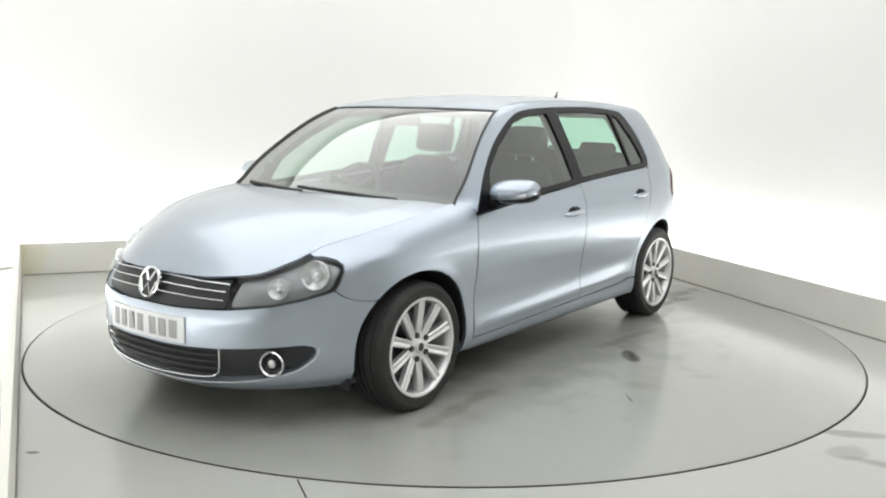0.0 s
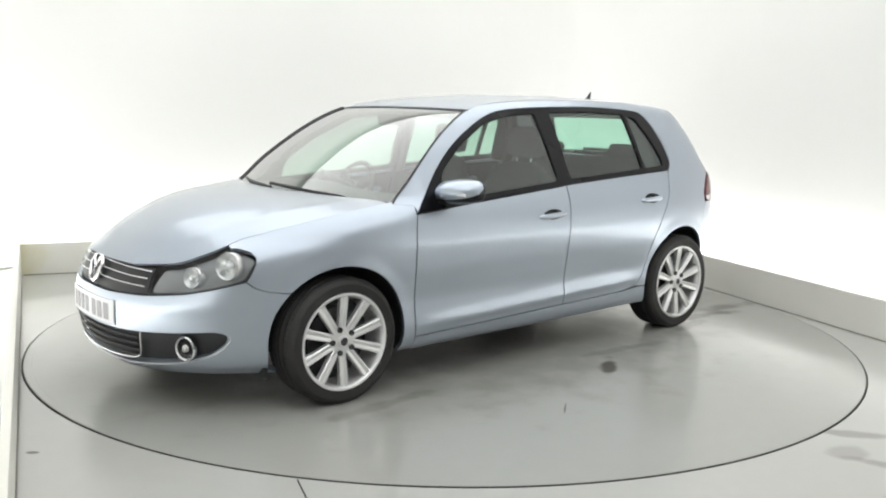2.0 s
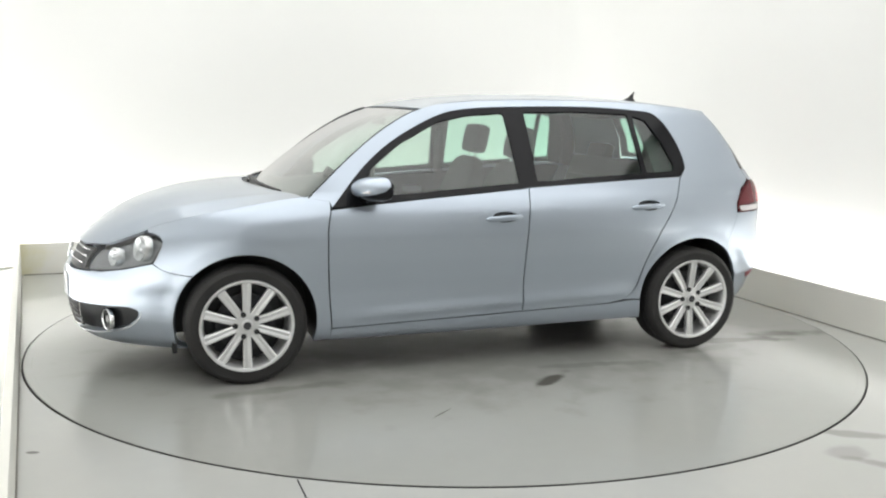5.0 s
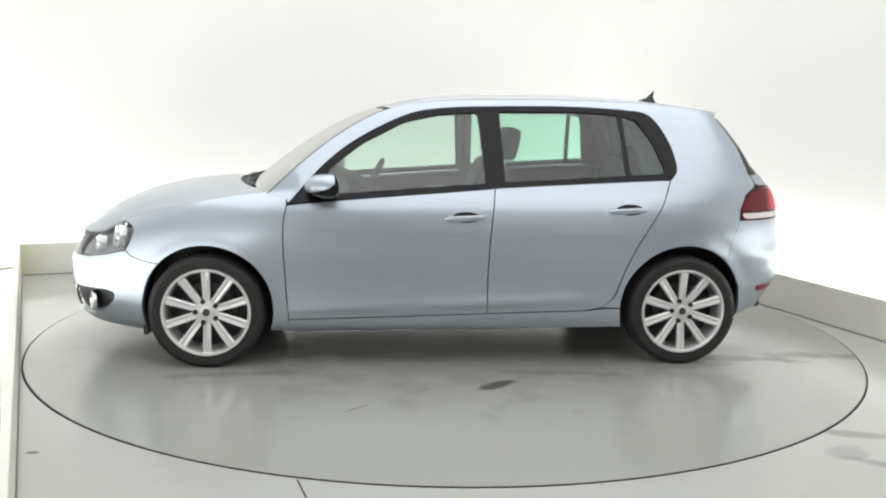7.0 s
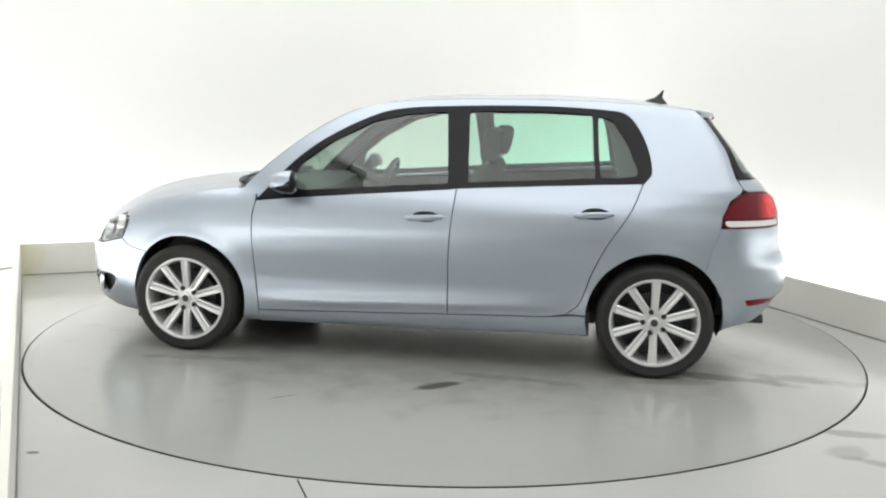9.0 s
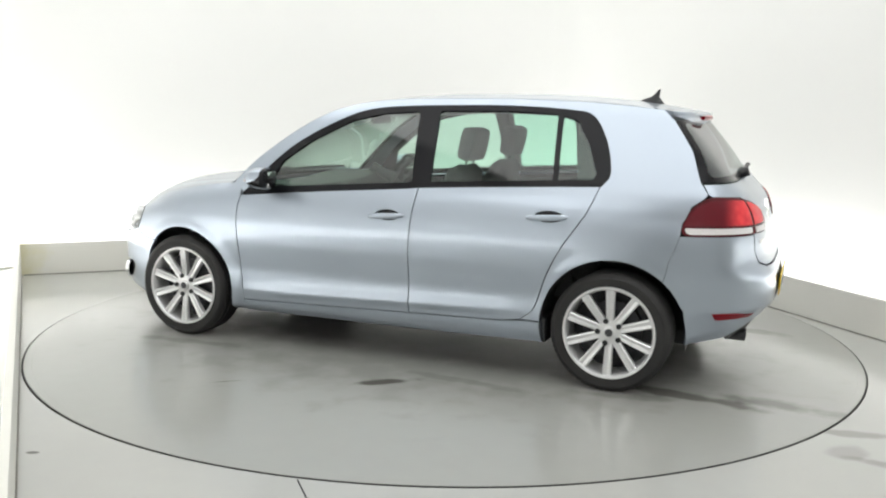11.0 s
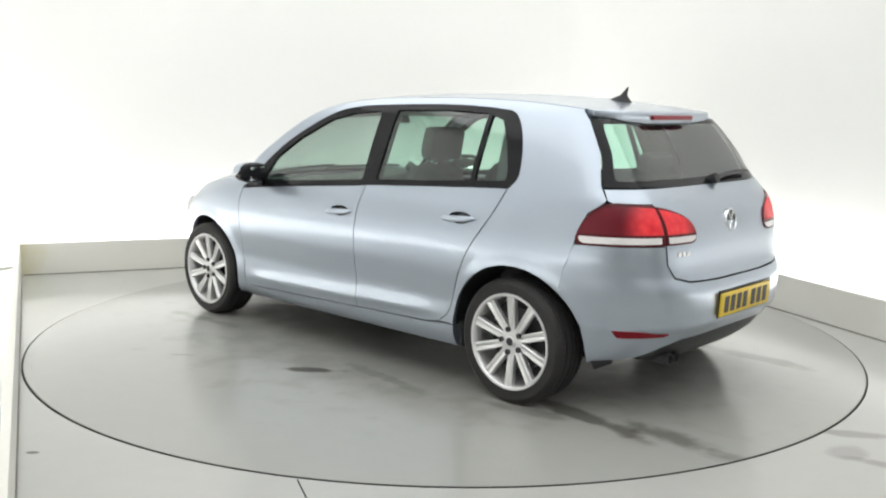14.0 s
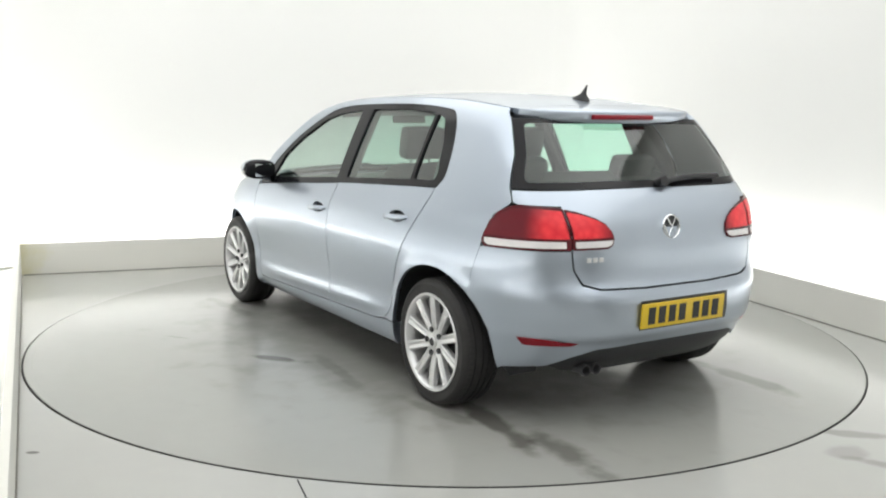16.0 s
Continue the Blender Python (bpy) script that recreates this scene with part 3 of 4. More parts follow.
def bonnet_skin(x, y):
    """An even arch across, falling in one sweep towards the nose."""
    x, side = np.asarray(x, float), np.asarray(y, float)
    ye, zb = np.interp(x, EDGE[:, 0], EDGE[:, 1]), np.interp(x, EDGE[:, 0], EDGE[:, 2])
    fall = np.clip((x - 0.95) / (EDGE[-1, 0] - 0.95), 0, 1)
    top = 0.957 - 0.02 * np.clip(x - 0.9, 0, 1)
    top = np.maximum(top - (top - EDGE[-1, 2]) * fall ** 4, zb)
    rho = np.clip(np.abs(side) / np.maximum(ye, 1e-4), 0, 1)
    # a soft crease runs back on each side
    rise = 0.004 * np.exp(-((rho - 0.80) / 0.05) ** 2) * np.clip((x - 0.95) * 3, 0, 1) * np.clip((2.0 - x) * 3, 0, 1)
    return np.stack([x, side, zb + (top - zb) * (1 - rho ** 2.8) + rise], -1)


def bonnet():
    e = [q for q in EDGE if q[0] > 0.99]
    left = [(float(q[0]) - 0.0015, float(q[1]) - 0.0015) for q in e if q[1] > 0.01]
    rear = [(1.20 - 0.20 * (y / 0.72) ** 2, y) for y in np.linspace(-0.68, 0.68, 15)]
    poly = left + [(x, -y) for x, y in left[::-1]] + rear
    # a body-coloured tube is added under each seam to hide its dark gap
    for sgn in (1, -1):
        bm = bmesh.new()
        tube(bm, [(q[0], sgn * (q[1] - 0.004), q[2] - 0.0085) for q in EDGE if 0.95 < q[0] < 1.72], 0.008, 8)
        part("bonnet_seam_filler", bm, PAINT, car, "body-coloured filler added under the bonnet edge")
    mesh_object("bonnet", *sheet(poly, bonnet_skin, 0.018, depth=0.015), PAINT, car)


bonnet()

ridge = smooth_table([(0.45, 1.362), (0.36, 1.392), (0.2, 1.430), (0.0, 1.456), (-0.25, 1.472), (-0.6, 1.476), (-0.95, 1.468), (-1.2, 1.449), (-1.4, 1.422), (-1.6, 1.385), (-1.7, 1.36)])


ROOF_X = np.linspace(-1.47, 0.45, 60)
ROOF_Y = np.array([skin(px(x, float(roof_edge(x))), roof_edge(x))[1] for x in ROOF_X])


def roof_half(x):
    """Half the roof's width."""
    return np.interp(x, ROOF_X, ROOF_Y)


def roof_skin(x, y):
    x, y = np.asarray(x, float), np.asarray(y, float)
    ye = roof_half(x)
    t = np.clip(np.abs(y) / ye, 0, 1)
    return np.stack([x, y, ridge(x) - (ridge(x) - roof_edge(x)) * t ** 2.2], -1)


def roof():
    xs = np.linspace(0.31, -1.457, 24)
    side = [(float(x), float(roof_half(x)) - 0.003) for x in xs]
    rear = [(-1.458, 0.4), (-1.458, 0.2)]
    front = [(0.315 + 0.055 * (1 - (y / 0.60) ** 2), y) for y in np.linspace(-0.60, 0.60, 13)]
    poly = side + rear + [(x, -y) for x, y in rear[::-1]] + [(x, -y) for x, y in side[::-1]] + front
    mesh_object("roof", *sheet(poly, roof_skin, 0.03, depth=0.022), PAINT, car)


roof()


def windscreen():
    rail = [q for q in pillar if q[0] > 0.315]
    pl = skin(np.array([q[0] for q in rail]), np.array([q[1] for q in rail]))
    n, verts, faces = 16, [], []
    for i, q in enumerate(pl):
        s = i / (len(pl) - 1)
        bow = 0.16 * (1 - s) + 0.052 * s
        for k in range(n + 1):
            v = -1 + 2 * k / n
            verts.append((q[0] + bow * (1 - v * v), (q[1] - 0.012) * v, q[2] - 0.004 + (0.012 * (1 - s) + 0.010 * s) * (1 - v * v)))
    for i in range(len(pl) - 1):
        for k in range(n):
            faces.append((i * (n + 1) + k, i * (n + 1) + k + 1, (i + 1) * (n + 1) + k + 1, (i + 1) * (n + 1) + k))
    mesh_object("windscreen", verts, faces, SCREEN, car, "clear green-tinted windscreen")
    m = n + 1
    for line, w in (([k * m for k in range(len(pl))], 0.012), ([k * m + n for k in range(len(pl))], 0.008), ([(len(pl) - 1) * m + k for k in range(m)], 0.004)):
        bm = bmesh.new()
        tube(bm, [verts[i] for i in line], w, 8)
        part("windscreen_seal", bm, BLACK, car, "black rubber windscreen seal")


windscreen()


def tail_end():
    # tailgate
    low = T((0.565, 0.985), (0.555, 0.80), (0.548, 0.72), (0.515, 0.662), (0.44, 0.642), (0.2, 0.634))
    t = T((0.708, 1.045), (0.721, 1.000), (0.714, 0.990)) + low + mirror_rear(low) + T((-0.714, 0.990), (-0.721, 1.000), (-0.708, 1.045)) + T((-0.3, 1.045), (0.3, 1.045))
    gate = mesh_object("tailgate", *sheet(t, skin, 0.018, depth=0.02), PAINT, car)
    w = T((0.589, 1.352), (0.6475, 1.20), (0.7065, 1.055), (0.4, 1.050), (0.0, 1.050))
    w = w + mirror_rear(w)[1:] + T((-0.3, 1.36), (0.3, 1.36))
    hole = rounded(T((0.555, 1.335), (0.608, 1.20), (0.664, 1.080)) + T((-0.664, 1.080), (-0.608, 1.20), (-0.555, 1.335)), 0.03)
    mesh_object("rear_window_border", *sheet(w, skin, 0.05, holes=[hole], depth=0.01, off=-0.002), GLOSS_BLACK, gate, "black border of the rear window")
    mesh_object("rear_window", *sheet(hole, skin, 0.06, depth=0.004, off=-0.004), PRIVACY, gate, "green-tinted rear window")
    # bumper
    up = S((-1.5335, 0.573), (-1.552, 0.65), (-1.577, 0.72), (-1.602, 0.800)) + T((0.74, 0.800), (0.562, 0.800), (0.555, 0.72), (0.522, 0.655), (0.445, 0.634), (0.2, 0.626))
    a0, a1 = math.pi - math.asin((0.570 - 0.31) / ARR), math.pi - math.asin((0.25 - 0.31) / ARR)
    arch = S(*[(AXR + ARR * math.cos(a), 0.31 + ARR * math.sin(a)) for a in np.linspace(a1, a0, 8)])
    low = T((0.2, 0.375), (0.42, 0.365), (0.52, 0.330), (0.60, 0.285), (0.72, 0.262))
    b = low + arch + up
    b = b + mirror_rear(b)
    mesh_object("rear_bumper", *sheet(b, skin, 0.018, depth=0.02), PAINT, car)
    d = T((0.2, 0.371), (0.42, 0.361), (0.52, 0.326), (0.595, 0.281), (0.50, 0.24), (0.3, 0.225))
    d = d[::-1]
    mesh_object("rear_diffuser", *sheet(d + mirror_rear(d), skin, 0.04, depth=0.03, off=-0.01), BLACK, car, "black lower rear valance")
    # lamps
    for nm, poly, a in (("tail_lamp", S((-1.630, 0.801), (-1.610, 0.813), (-1.604, 0.832), (-1.611, 0.866), (-1.630, 0.912), (-1.662, 0.952), (-1.705, 0.979)) + T((0.708, 0.988), (0.64, 0.984), (0.566, 0.976), (0.5605, 0.805)), 0), ("tailgate_lamp", T((0.562, 0.972), (0.50, 0.958), (0.43, 0.934), (0.385, 0.909), (0.358, 0.876), (0.350, 0.845), (0.362, 0.817), (0.39, 0.806), (0.556, 0.805)), 0)):
        poly = [tuple(q) for q in rounded(poly, 0.006, 3)]
        lamps = both(nm, sheet(poly, skin, 0.03, depth=0.02, off=0.006), DARK_RED, car, "dark red and clear tail lamp")
        pp = np.array(poly)
        c = pp.mean(0)
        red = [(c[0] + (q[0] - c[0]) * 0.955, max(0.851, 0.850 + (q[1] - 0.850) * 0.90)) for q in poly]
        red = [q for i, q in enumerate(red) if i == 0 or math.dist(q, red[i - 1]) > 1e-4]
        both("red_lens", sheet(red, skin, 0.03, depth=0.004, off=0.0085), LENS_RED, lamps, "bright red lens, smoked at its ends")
        white = [(c[0] + (q[0] - c[0]) * 0.90, min(0.840, 0.845 + (q[1] - 0.845) * 0.80)) for q in poly]
        white = [q for i, q in enumerate(white) if i == 0 or math.dist(q, white[i - 1]) > 1e-4]
        both("clear_lens", sheet(white, skin, 0.03, depth=0.004, off=0.0085), WHITE_LENS, lamps, "clear lens strip")
    r = S((-1.775, 0.386)) + T((0.68, 0.384), (0.54, 0.390), (0.52, 0.402), (0.64, 0.418)) + S((-1.76, 0.418))
    both("rear_reflector", sheet(r, skin, 0.04, depth=0.004, off=0.004), RED, car, "slim red reflector")
    return gate


gate = tail_end()


def nose_end():
    # bumper with openings for the lower grille and fog lamps
    up = S((1.57, 0.5525), (1.64, 0.5625), (1.692, 0.581), (1.726, 0.608)) + N((0.66, 0.574), (0.58, 0.553), (0.42, 0.538), (0.2, 0.532))
    a0, a1 = math.asin((0.550 - 0.31) / ARF), math.asin((0.190 - 0.31) / ARF)
    arch = S(*[(AXF + ARF * math.cos(a), 0.31 + ARF * math.sin(a)) for a in np.linspace(a1, a0, 8)])
    low = N((0.2, 0.180), (0.45, 0.179), (0.62, 0.176), (0.72, 0.172))
    b = low + arch + up
    hole = N((0.2, 0.372), (0.42, 0.375), (0.58, 0.382), (0.665, 0.388), (0.695, 0.372), (0.690, 0.332), (0.65, 0.282), (0.56, 0.245), (0.42, 0.224), (0.2, 0.208))
    bumper = mesh_object("front_bumper", *sheet(b + mirror_front(b), skin, 0.018, holes=[rounded(hole + mirror_front(hole), 0.02, 3)], depth=0.03), PAINT, car)
    back = [(p, z) for p, z in hole]
    mesh_object("intake_panel", *sheet(back + mirror_front(back), skin, 0.04, depth=0.01, off=-0.028), BLACK, bumper, "black lower intake")
    # slats of the intake
    for z in (0.250, 0.280, 0.310, 0.342):
        line = [skin(py(y, z), z) - np.array([0.012, 0, 0]) for y in np.linspace(-0.385, 0.385, 13)]
        bm = bmesh.new()
        tube(bm, line, 0.006, 6)
        part("intake_slat", bm, BLACK, bumper)
    for sgn in (1, -1):
        bm = bmesh.new()
        line = curve([(0.405, 0.370), (0.400, 0.300), (0.375, 0.255), (0.30, 0.238), (0.0, 0.222)], 5)
        tube(bm, [skin(py(sgn * y, z), z) + np.array([-0.006, 0, 0]) for y, z in line], 0.0038, 6)
        part("chrome_strip", bm, CHROME, bumper, "thin chrome strip round the intake")
    for sgn in (1, -1):
        bm = bmesh.new()
        line = curve([(0.699, 0.368), (0.693, 0.330), (0.652, 0.279), (0.56, 0.242), (0.42, 0.221), (0.2, 0.205), (0.0, 0.201)], 5)
        tube(bm, [skin(py(sgn * y, z), z) for y, z in line], 0.002, 6)
        part("chrome_lip", bm, CHROME, bumper, "thin chrome lip below the intake")
    # grille
    top = [(p, e[2] - 0.005) for p, e in zip(np.linspace(0.90, PF, 80), EDGE) if 0.02 < e[1] < 0.405][::-1]
    gr = N((0.0, 0.672)) + top + N((0.425, 0.560), (0.415, 0.546), (0.2, 0.538), (0.0, 0.536))
    full = gr[1:-1]
    grille = mesh_object("grille", *sheet(full + mirror_front(full), skin, 0.04, depth=0.02, off=-0.02), BLACK, car, "black radiator grille with chrome bars")
    for z0, z1 in ((0.655, 0.640), (0.622, 0.610), (0.586, 0.577)):
        bm = bmesh.new()
        tube(bm, [skin(py(y, z0 - (z0 - z1) * (abs(y) / 0.41) ** 2), z0 - (z0 - z1) * (abs(y) / 0.41) ** 2) - np.array([0.006, 0, 0]) for y in np.linspace(-0.41, 0.41, 21)], 0.0026, 8)
        part("chrome_bar", bm, CHROME, grille)
    # headlamps
    h = N((0.43, 0.548)) + [(p, e[2] - 0.003) for p, e in zip(np.linspace(0.90, PF, 80), EDGE) if e[1] > 0.415 and e[0] > 1.752][::-1] + S((1.745, 0.748), (1.717, 0.747), (1.693, 0.736), (1.682, 0.717), (1.687, 0.690), (1.711, 0.642), (1.730, 0.612)) + N((0.66, 0.578), (0.58, 0.557))
    h = [tuple(q) for q in rounded(h, 0.02, 3)]
    lamps = both("headlamp", sheet(h, skin, 0.03, depth=0.03, off=-0.045), LAMP_BOWL, car, "clear-lensed headlamp with chrome reflectors")
    both("lens", sheet(h, skin, 0.03, depth=0.01, off=0.001), CLEAR, lamps, "clear lens")
    mid = np.mean(h, axis=0) - np.array([0.0, 0.003])
    hb = [tuple(mid + (np.array(q) - mid) * np.array([0.97, 0.955])) for q in h]
    both("reflector_panel", sheet(rounded(hb, 0.02, 3), skin, 0.03, depth=0.01, off=-0.036), LAMP_FACET, lamps, "faceted silver reflector panel")
    for (x, z, r) in ((1.790, 0.680, 0.064), (1.915, 0.628, 0.048)):
        c = skin(px(x, z), z)
        d = Vector((0.85, 0.42, 0.15)).normalized()
        vf = lathe([(r, -0.006), (r * 0.96, 0.0), (r * 0.80, -0.010), (r * 0.42, -0.020), (r * 0.36, -0.008), (r * 0.15, 0.004), (0.001, 0.005), (0.001, -0.04), (r, -0.04)], 24)
        m = Matrix.Translation(Vector(c) - d * 0.007) @ d.to_track_quat("Y", "Z").to_matrix().to_4x4()
        both("reflector", ([tuple(m @ Vector(v)) for v in vf[0]], vf[1]), LAMP_SILVER, lamps, "round bright reflector")
    for sgn, lamp_side in zip((1, -1), lamps):
        bm = bmesh.new()
        edge = S((1.687, 0.690), (1.711, 0.642), (1.730, 0.612)) + N((0.66, 0.578), (0.58, 0.557), (0.435, 0.550))
        tube(bm, [skin(p, z) * np.array([1, sgn, 1]) for p, z in edge], 0.003, 6)
        part("lamp_edge", bm, DARK_METAL, lamp_side, "dark lower lamp edge")
    # fog lamps
    for sgn in (1, -1):
        c = skin(py(0.580, 0.310), 0.310)
        d = Vector((1.0, 0.42, 0.0)).normalized()
        vf = lathe([(0.046, -0.01), (0.056, -0.01), (0.057, 0.006), (0.052, 0.011), (0.046, 0.006)], 28)
        vg = lathe([(0.001, -0.012), (0.046, -0.008), (0.046, 0.0), (0.030, -0.004), (0.016, 0.002), (0.001, 0.003)], 24)
        m = Matrix.Translation(Vector(c) - d * 0.008) @ d.to_track_quat("Y", "Z").to_matrix().to_4x4()
        vf = [tuple(m @ Vector(v)) for v in vf[0]], vf[1]
        fog = mesh_object("fog_lamp", *(vf if sgn > 0 else mirrored(vf)), CHROME, car, "round fog lamp with chrome ring")
        vg = [tuple(m @ Vector(v)) for v in vg[0]], vg[1]
        mesh_object("fog_lens", *(vg if sgn > 0 else mirrored(vg)), GLOSS_BLACK, fog, "dark clear lens")
        vb = lathe([(0.001, 0.0), (0.019, 0.0), (0.016, 0.006), (0.001, 0.008)], 16)
        vb = [tuple(m @ Vector(v)) for v in vb[0]], vb[1]
        mesh_object("fog_bulb", *(vb if sgn > 0 else mirrored(vb)), LAMP_SILVER, fog, "bright bulb shield")
    return bumper, grille


bumper, grille = nose_end()


# ---------------------------------------------------------------- wheels
def wheel(m):
    hub = new("wheel")
    hub.parent, hub.matrix_basis = car, m
    tyre = [(0.226, -0.105), (0.242, -0.108), (0.275, -0.112), (0.303, -0.102), (0.312, -0.085), (0.3135, -0.062), (0.307, -0.061), (0.307, -0.053), (0.314, -0.052), (0.3145, -0.022), (0.308, -0.021), (0.308, -0.012), (0.3145, -0.011), (0.3145, 0.011), (0.308, 0.012), (0.308, 0.021), (0.3145, 0.022), (0.314, 0.052), (0.307, 0.053), (0.307, 0.061), (0.3135, 0.062), (0.312, 0.085), (0.303, 0.102), (0.275, 0.112), (0.242, 0.109), (0.226, 0.105)]
    tyre = [(r - (0.0115 if r > 0.29 else 0.0), y if y > 0 else 0.82 * y) for r, y in tyre]
    mesh_object("tyre", *lathe(tyre, 64), RUBBER, hub, "black road tyre")
    bm = bmesh.new()
    for k in range(72):
        a = 2 * math.pi * k / 72
        for y0, y1 in ((0.064, 0.087), (-0.071, -0.053)):
            box(bm, -0.0075, 0.0075, y0, y1, 0.2950, 0.3021, 0.0, Matrix.Rotation(a, 4, "Y"))
    tagged(part("tread", bm, RUBBER, hub, "shoulder tread blocks", smooth=False), kind="stuff")
    rim = [(0.226, 0.104), (0.234, 0.108), (0.232, 0.113), (0.222, 0.112), (0.214, 0.102), (0.208, 0.06), (0.203, -0.078), (0.223, -0.086)]
    mesh_object("rim", *lathe(rim, 56), ALLOY, hub, "silver alloy rim")
    mesh_object("brake_disc", *lathe([(0.05, 0.02), (0.15, 0.02), (0.15, 0.0), (0.05, 0.0)], 40), DARK_METAL, hub)
    mesh_object("rim_backing", *lathe([(0.001, -0.02), (0.204, -0.02), (0.204, -0.03), (0.001, -0.03)], 32), BLACK, hub)
    mesh_object("hub_cap", *lathe([(0.001, 0.098), (0.020, 0.100), (0.028, 0.096), (0.030, 0.089), (0.066, 0.086), (0.072, 0.06), (0.001, 0.06)], 32), ALLOY, hub)
    mesh_object("hub_emblem", *lathe([(0.001, 0.1015), (0.018, 0.1015), (0.021, 0.099), (0.001, 0.099)], 24), DARK_METAL, hub)
    for k in range(10):
        a = radians(36 * k)
        bm = bmesh.new()
        rows = []
        for r, w, y in ((0.040, 0.0185, 0.086), (0.07, 0.0195, 0.089), (0.12, 0.0205, 0.096), (0.17, 0.0215, 0.102), (0.218, 0.0235, 0.106)):
            rows.append([bm.verts.new((r * math.sin(a) + s * w * q * math.cos(a), y + dy, r * math.cos(a) - s * w * q * math.sin(a))) for s, q, dy in ((-1, 1, -0.03), (-1, 1, -0.005), (-1, 0.72, 0), (-1, 0.35, -0.001), (0, 0, -0.0045), (1, 0.35, -0.001), (1, 0.72, 0), (1, 1, -0.005), (1, 1, -0.03))])
        for r, s in zip(rows, rows[1:]):
            for i in range(8):
                bm.faces.new((r[i], r[i + 1], s[i + 1], s[i]))
        bmesh.ops.recalc_face_normals(bm, faces=bm.faces)
        part("spoke", bm, ALLOY, hub, sharp=30)
    for k in range(5):
        a = radians(72 * k + 18)
        vf = lathe([(0.001, 0.080), (0.0135, 0.080), (0.0135, 0.0925), (0.011, 0.0925), (0.001, 0.089)], 10)
        mesh_object("wheel_bolt", [(x + 0.058 * math.sin(a), y + 0.003, z + 0.058 * math.cos(a)) for x, y, z in vf[0]], vf[1], BLACK, hub)
    return hub


for x, y in ((AXF, 0.760), (AXR, 0.753)):
    wheel(pose(x, y, 0.3015))
    wheel(pose(x, -y, 0.3015, 0, 0, 180))



# ---------------------------------------------------------------- under the skin
def hidden_parts():
    # dark inner side panels close the shut lines
    a0, a1 = math.pi - math.asin((0.24 - 0.31) / 0.37), 0.0
    p = [(0.915, 0.215), (0.925, 0.40), (0.905, 0.60), (0.92, 0.86), (0.30, 0.905), (-0.2, 0.945), (-0.7, 0.978), (-1.20, 1.000), (-1.17, 0.88), (-1.06, 0.74), (-0.95, 0.58), (-0.90, 0.42), (-0.895, 0.235)]
    both("inner_side", sheet(S(*p), skin, 0.08, depth=0.01, off=-0.022), BLACK, car)
    # wheel arch liners
    for cx, r in ((AXF, ARF), (AXR, ARR)):
        verts, faces, n = [], [], 24
        for k in range(n + 1):
            a = radians(-18 + 216 * k / n)
            x, z = cx + (r + 0.004) * math.cos(a), 0.31 + (r + 0.004) * math.sin(a)
            y1 = float(skin(px(x, max(z, 0.2)), max(z, 0.2))[1]) - 0.028
            verts += [(x, 0.50, z), (x, y1, z)]
        for k in range(n):
            faces.append((2 * k, 2 * k + 2, 2 * k + 3, 2 * k + 1))
        faces.append(tuple(2 * k for k in range(n + 1))[::-1])
        both("arch_liner", (verts, faces), BLACK, car, "black wheel arch liner", sharp=50)
    bm = bmesh.new()
    box(bm, -0.90, 0.92, -0.76, 0.76, 0.185, 0.25, 0.02)
    for y0, y1 in ((0.62, 0.815), (-0.815, -0.62)):
        box(bm, -0.955, -0.90, y0, y1, 0.20, 0.33, 0.01)
    box(bm, 0.80, 1.96, -0.45, 0.45, 0.20, 0.60, 0.03)
    box(bm, -1.80, -0.86, -0.50, 0.50, 0.24, 0.62, 0.03)
    box(bm, 1.66, 1.80, -0.56, 0.56, 0.23, 0.50, 0.03)
    box(bm, -1.72, -1.62, -0.60, 0.60, 0.30, 0.60, 0.03)
    part("underbody", bm, BLACK, car, "black underside")
    for sgn in (1, -1):
        bm = bmesh.new()
        box(bm, 1.620, 1.645, min(sgn * 0.58, sgn * 0.73), max(sgn * 0.58, sgn * 0.73), 0.150, 0.22, 0.005)
        part("wheel_deflector", bm, BLACK, car, "black flap before the wheel")
    bm = bmesh.new()
    box(bm, 0.90, 1.00, -0.72, 0.72, 0.5, 0.90, 0.02)
    box(bm, 1.0, 1.70, -0.58, 0.58, 0.60, 0.78, 0.03)
    part("bulkhead", bm, BLACK, car)
    # twin exhaust tips
    for y in (0.375, 0.435):
        vf = lathe([(0.022, -0.05), (0.026, -0.05), (0.026, 0.05), (0.022, 0.05)], 20)
        mesh_object("exhaust_tip", [(-1.855 + b, y + a, 0.262 + c) for a, b, c in vf[0]], vf[1], DARK_METAL, car, "dark steel exhaust tip")


hidden_parts()


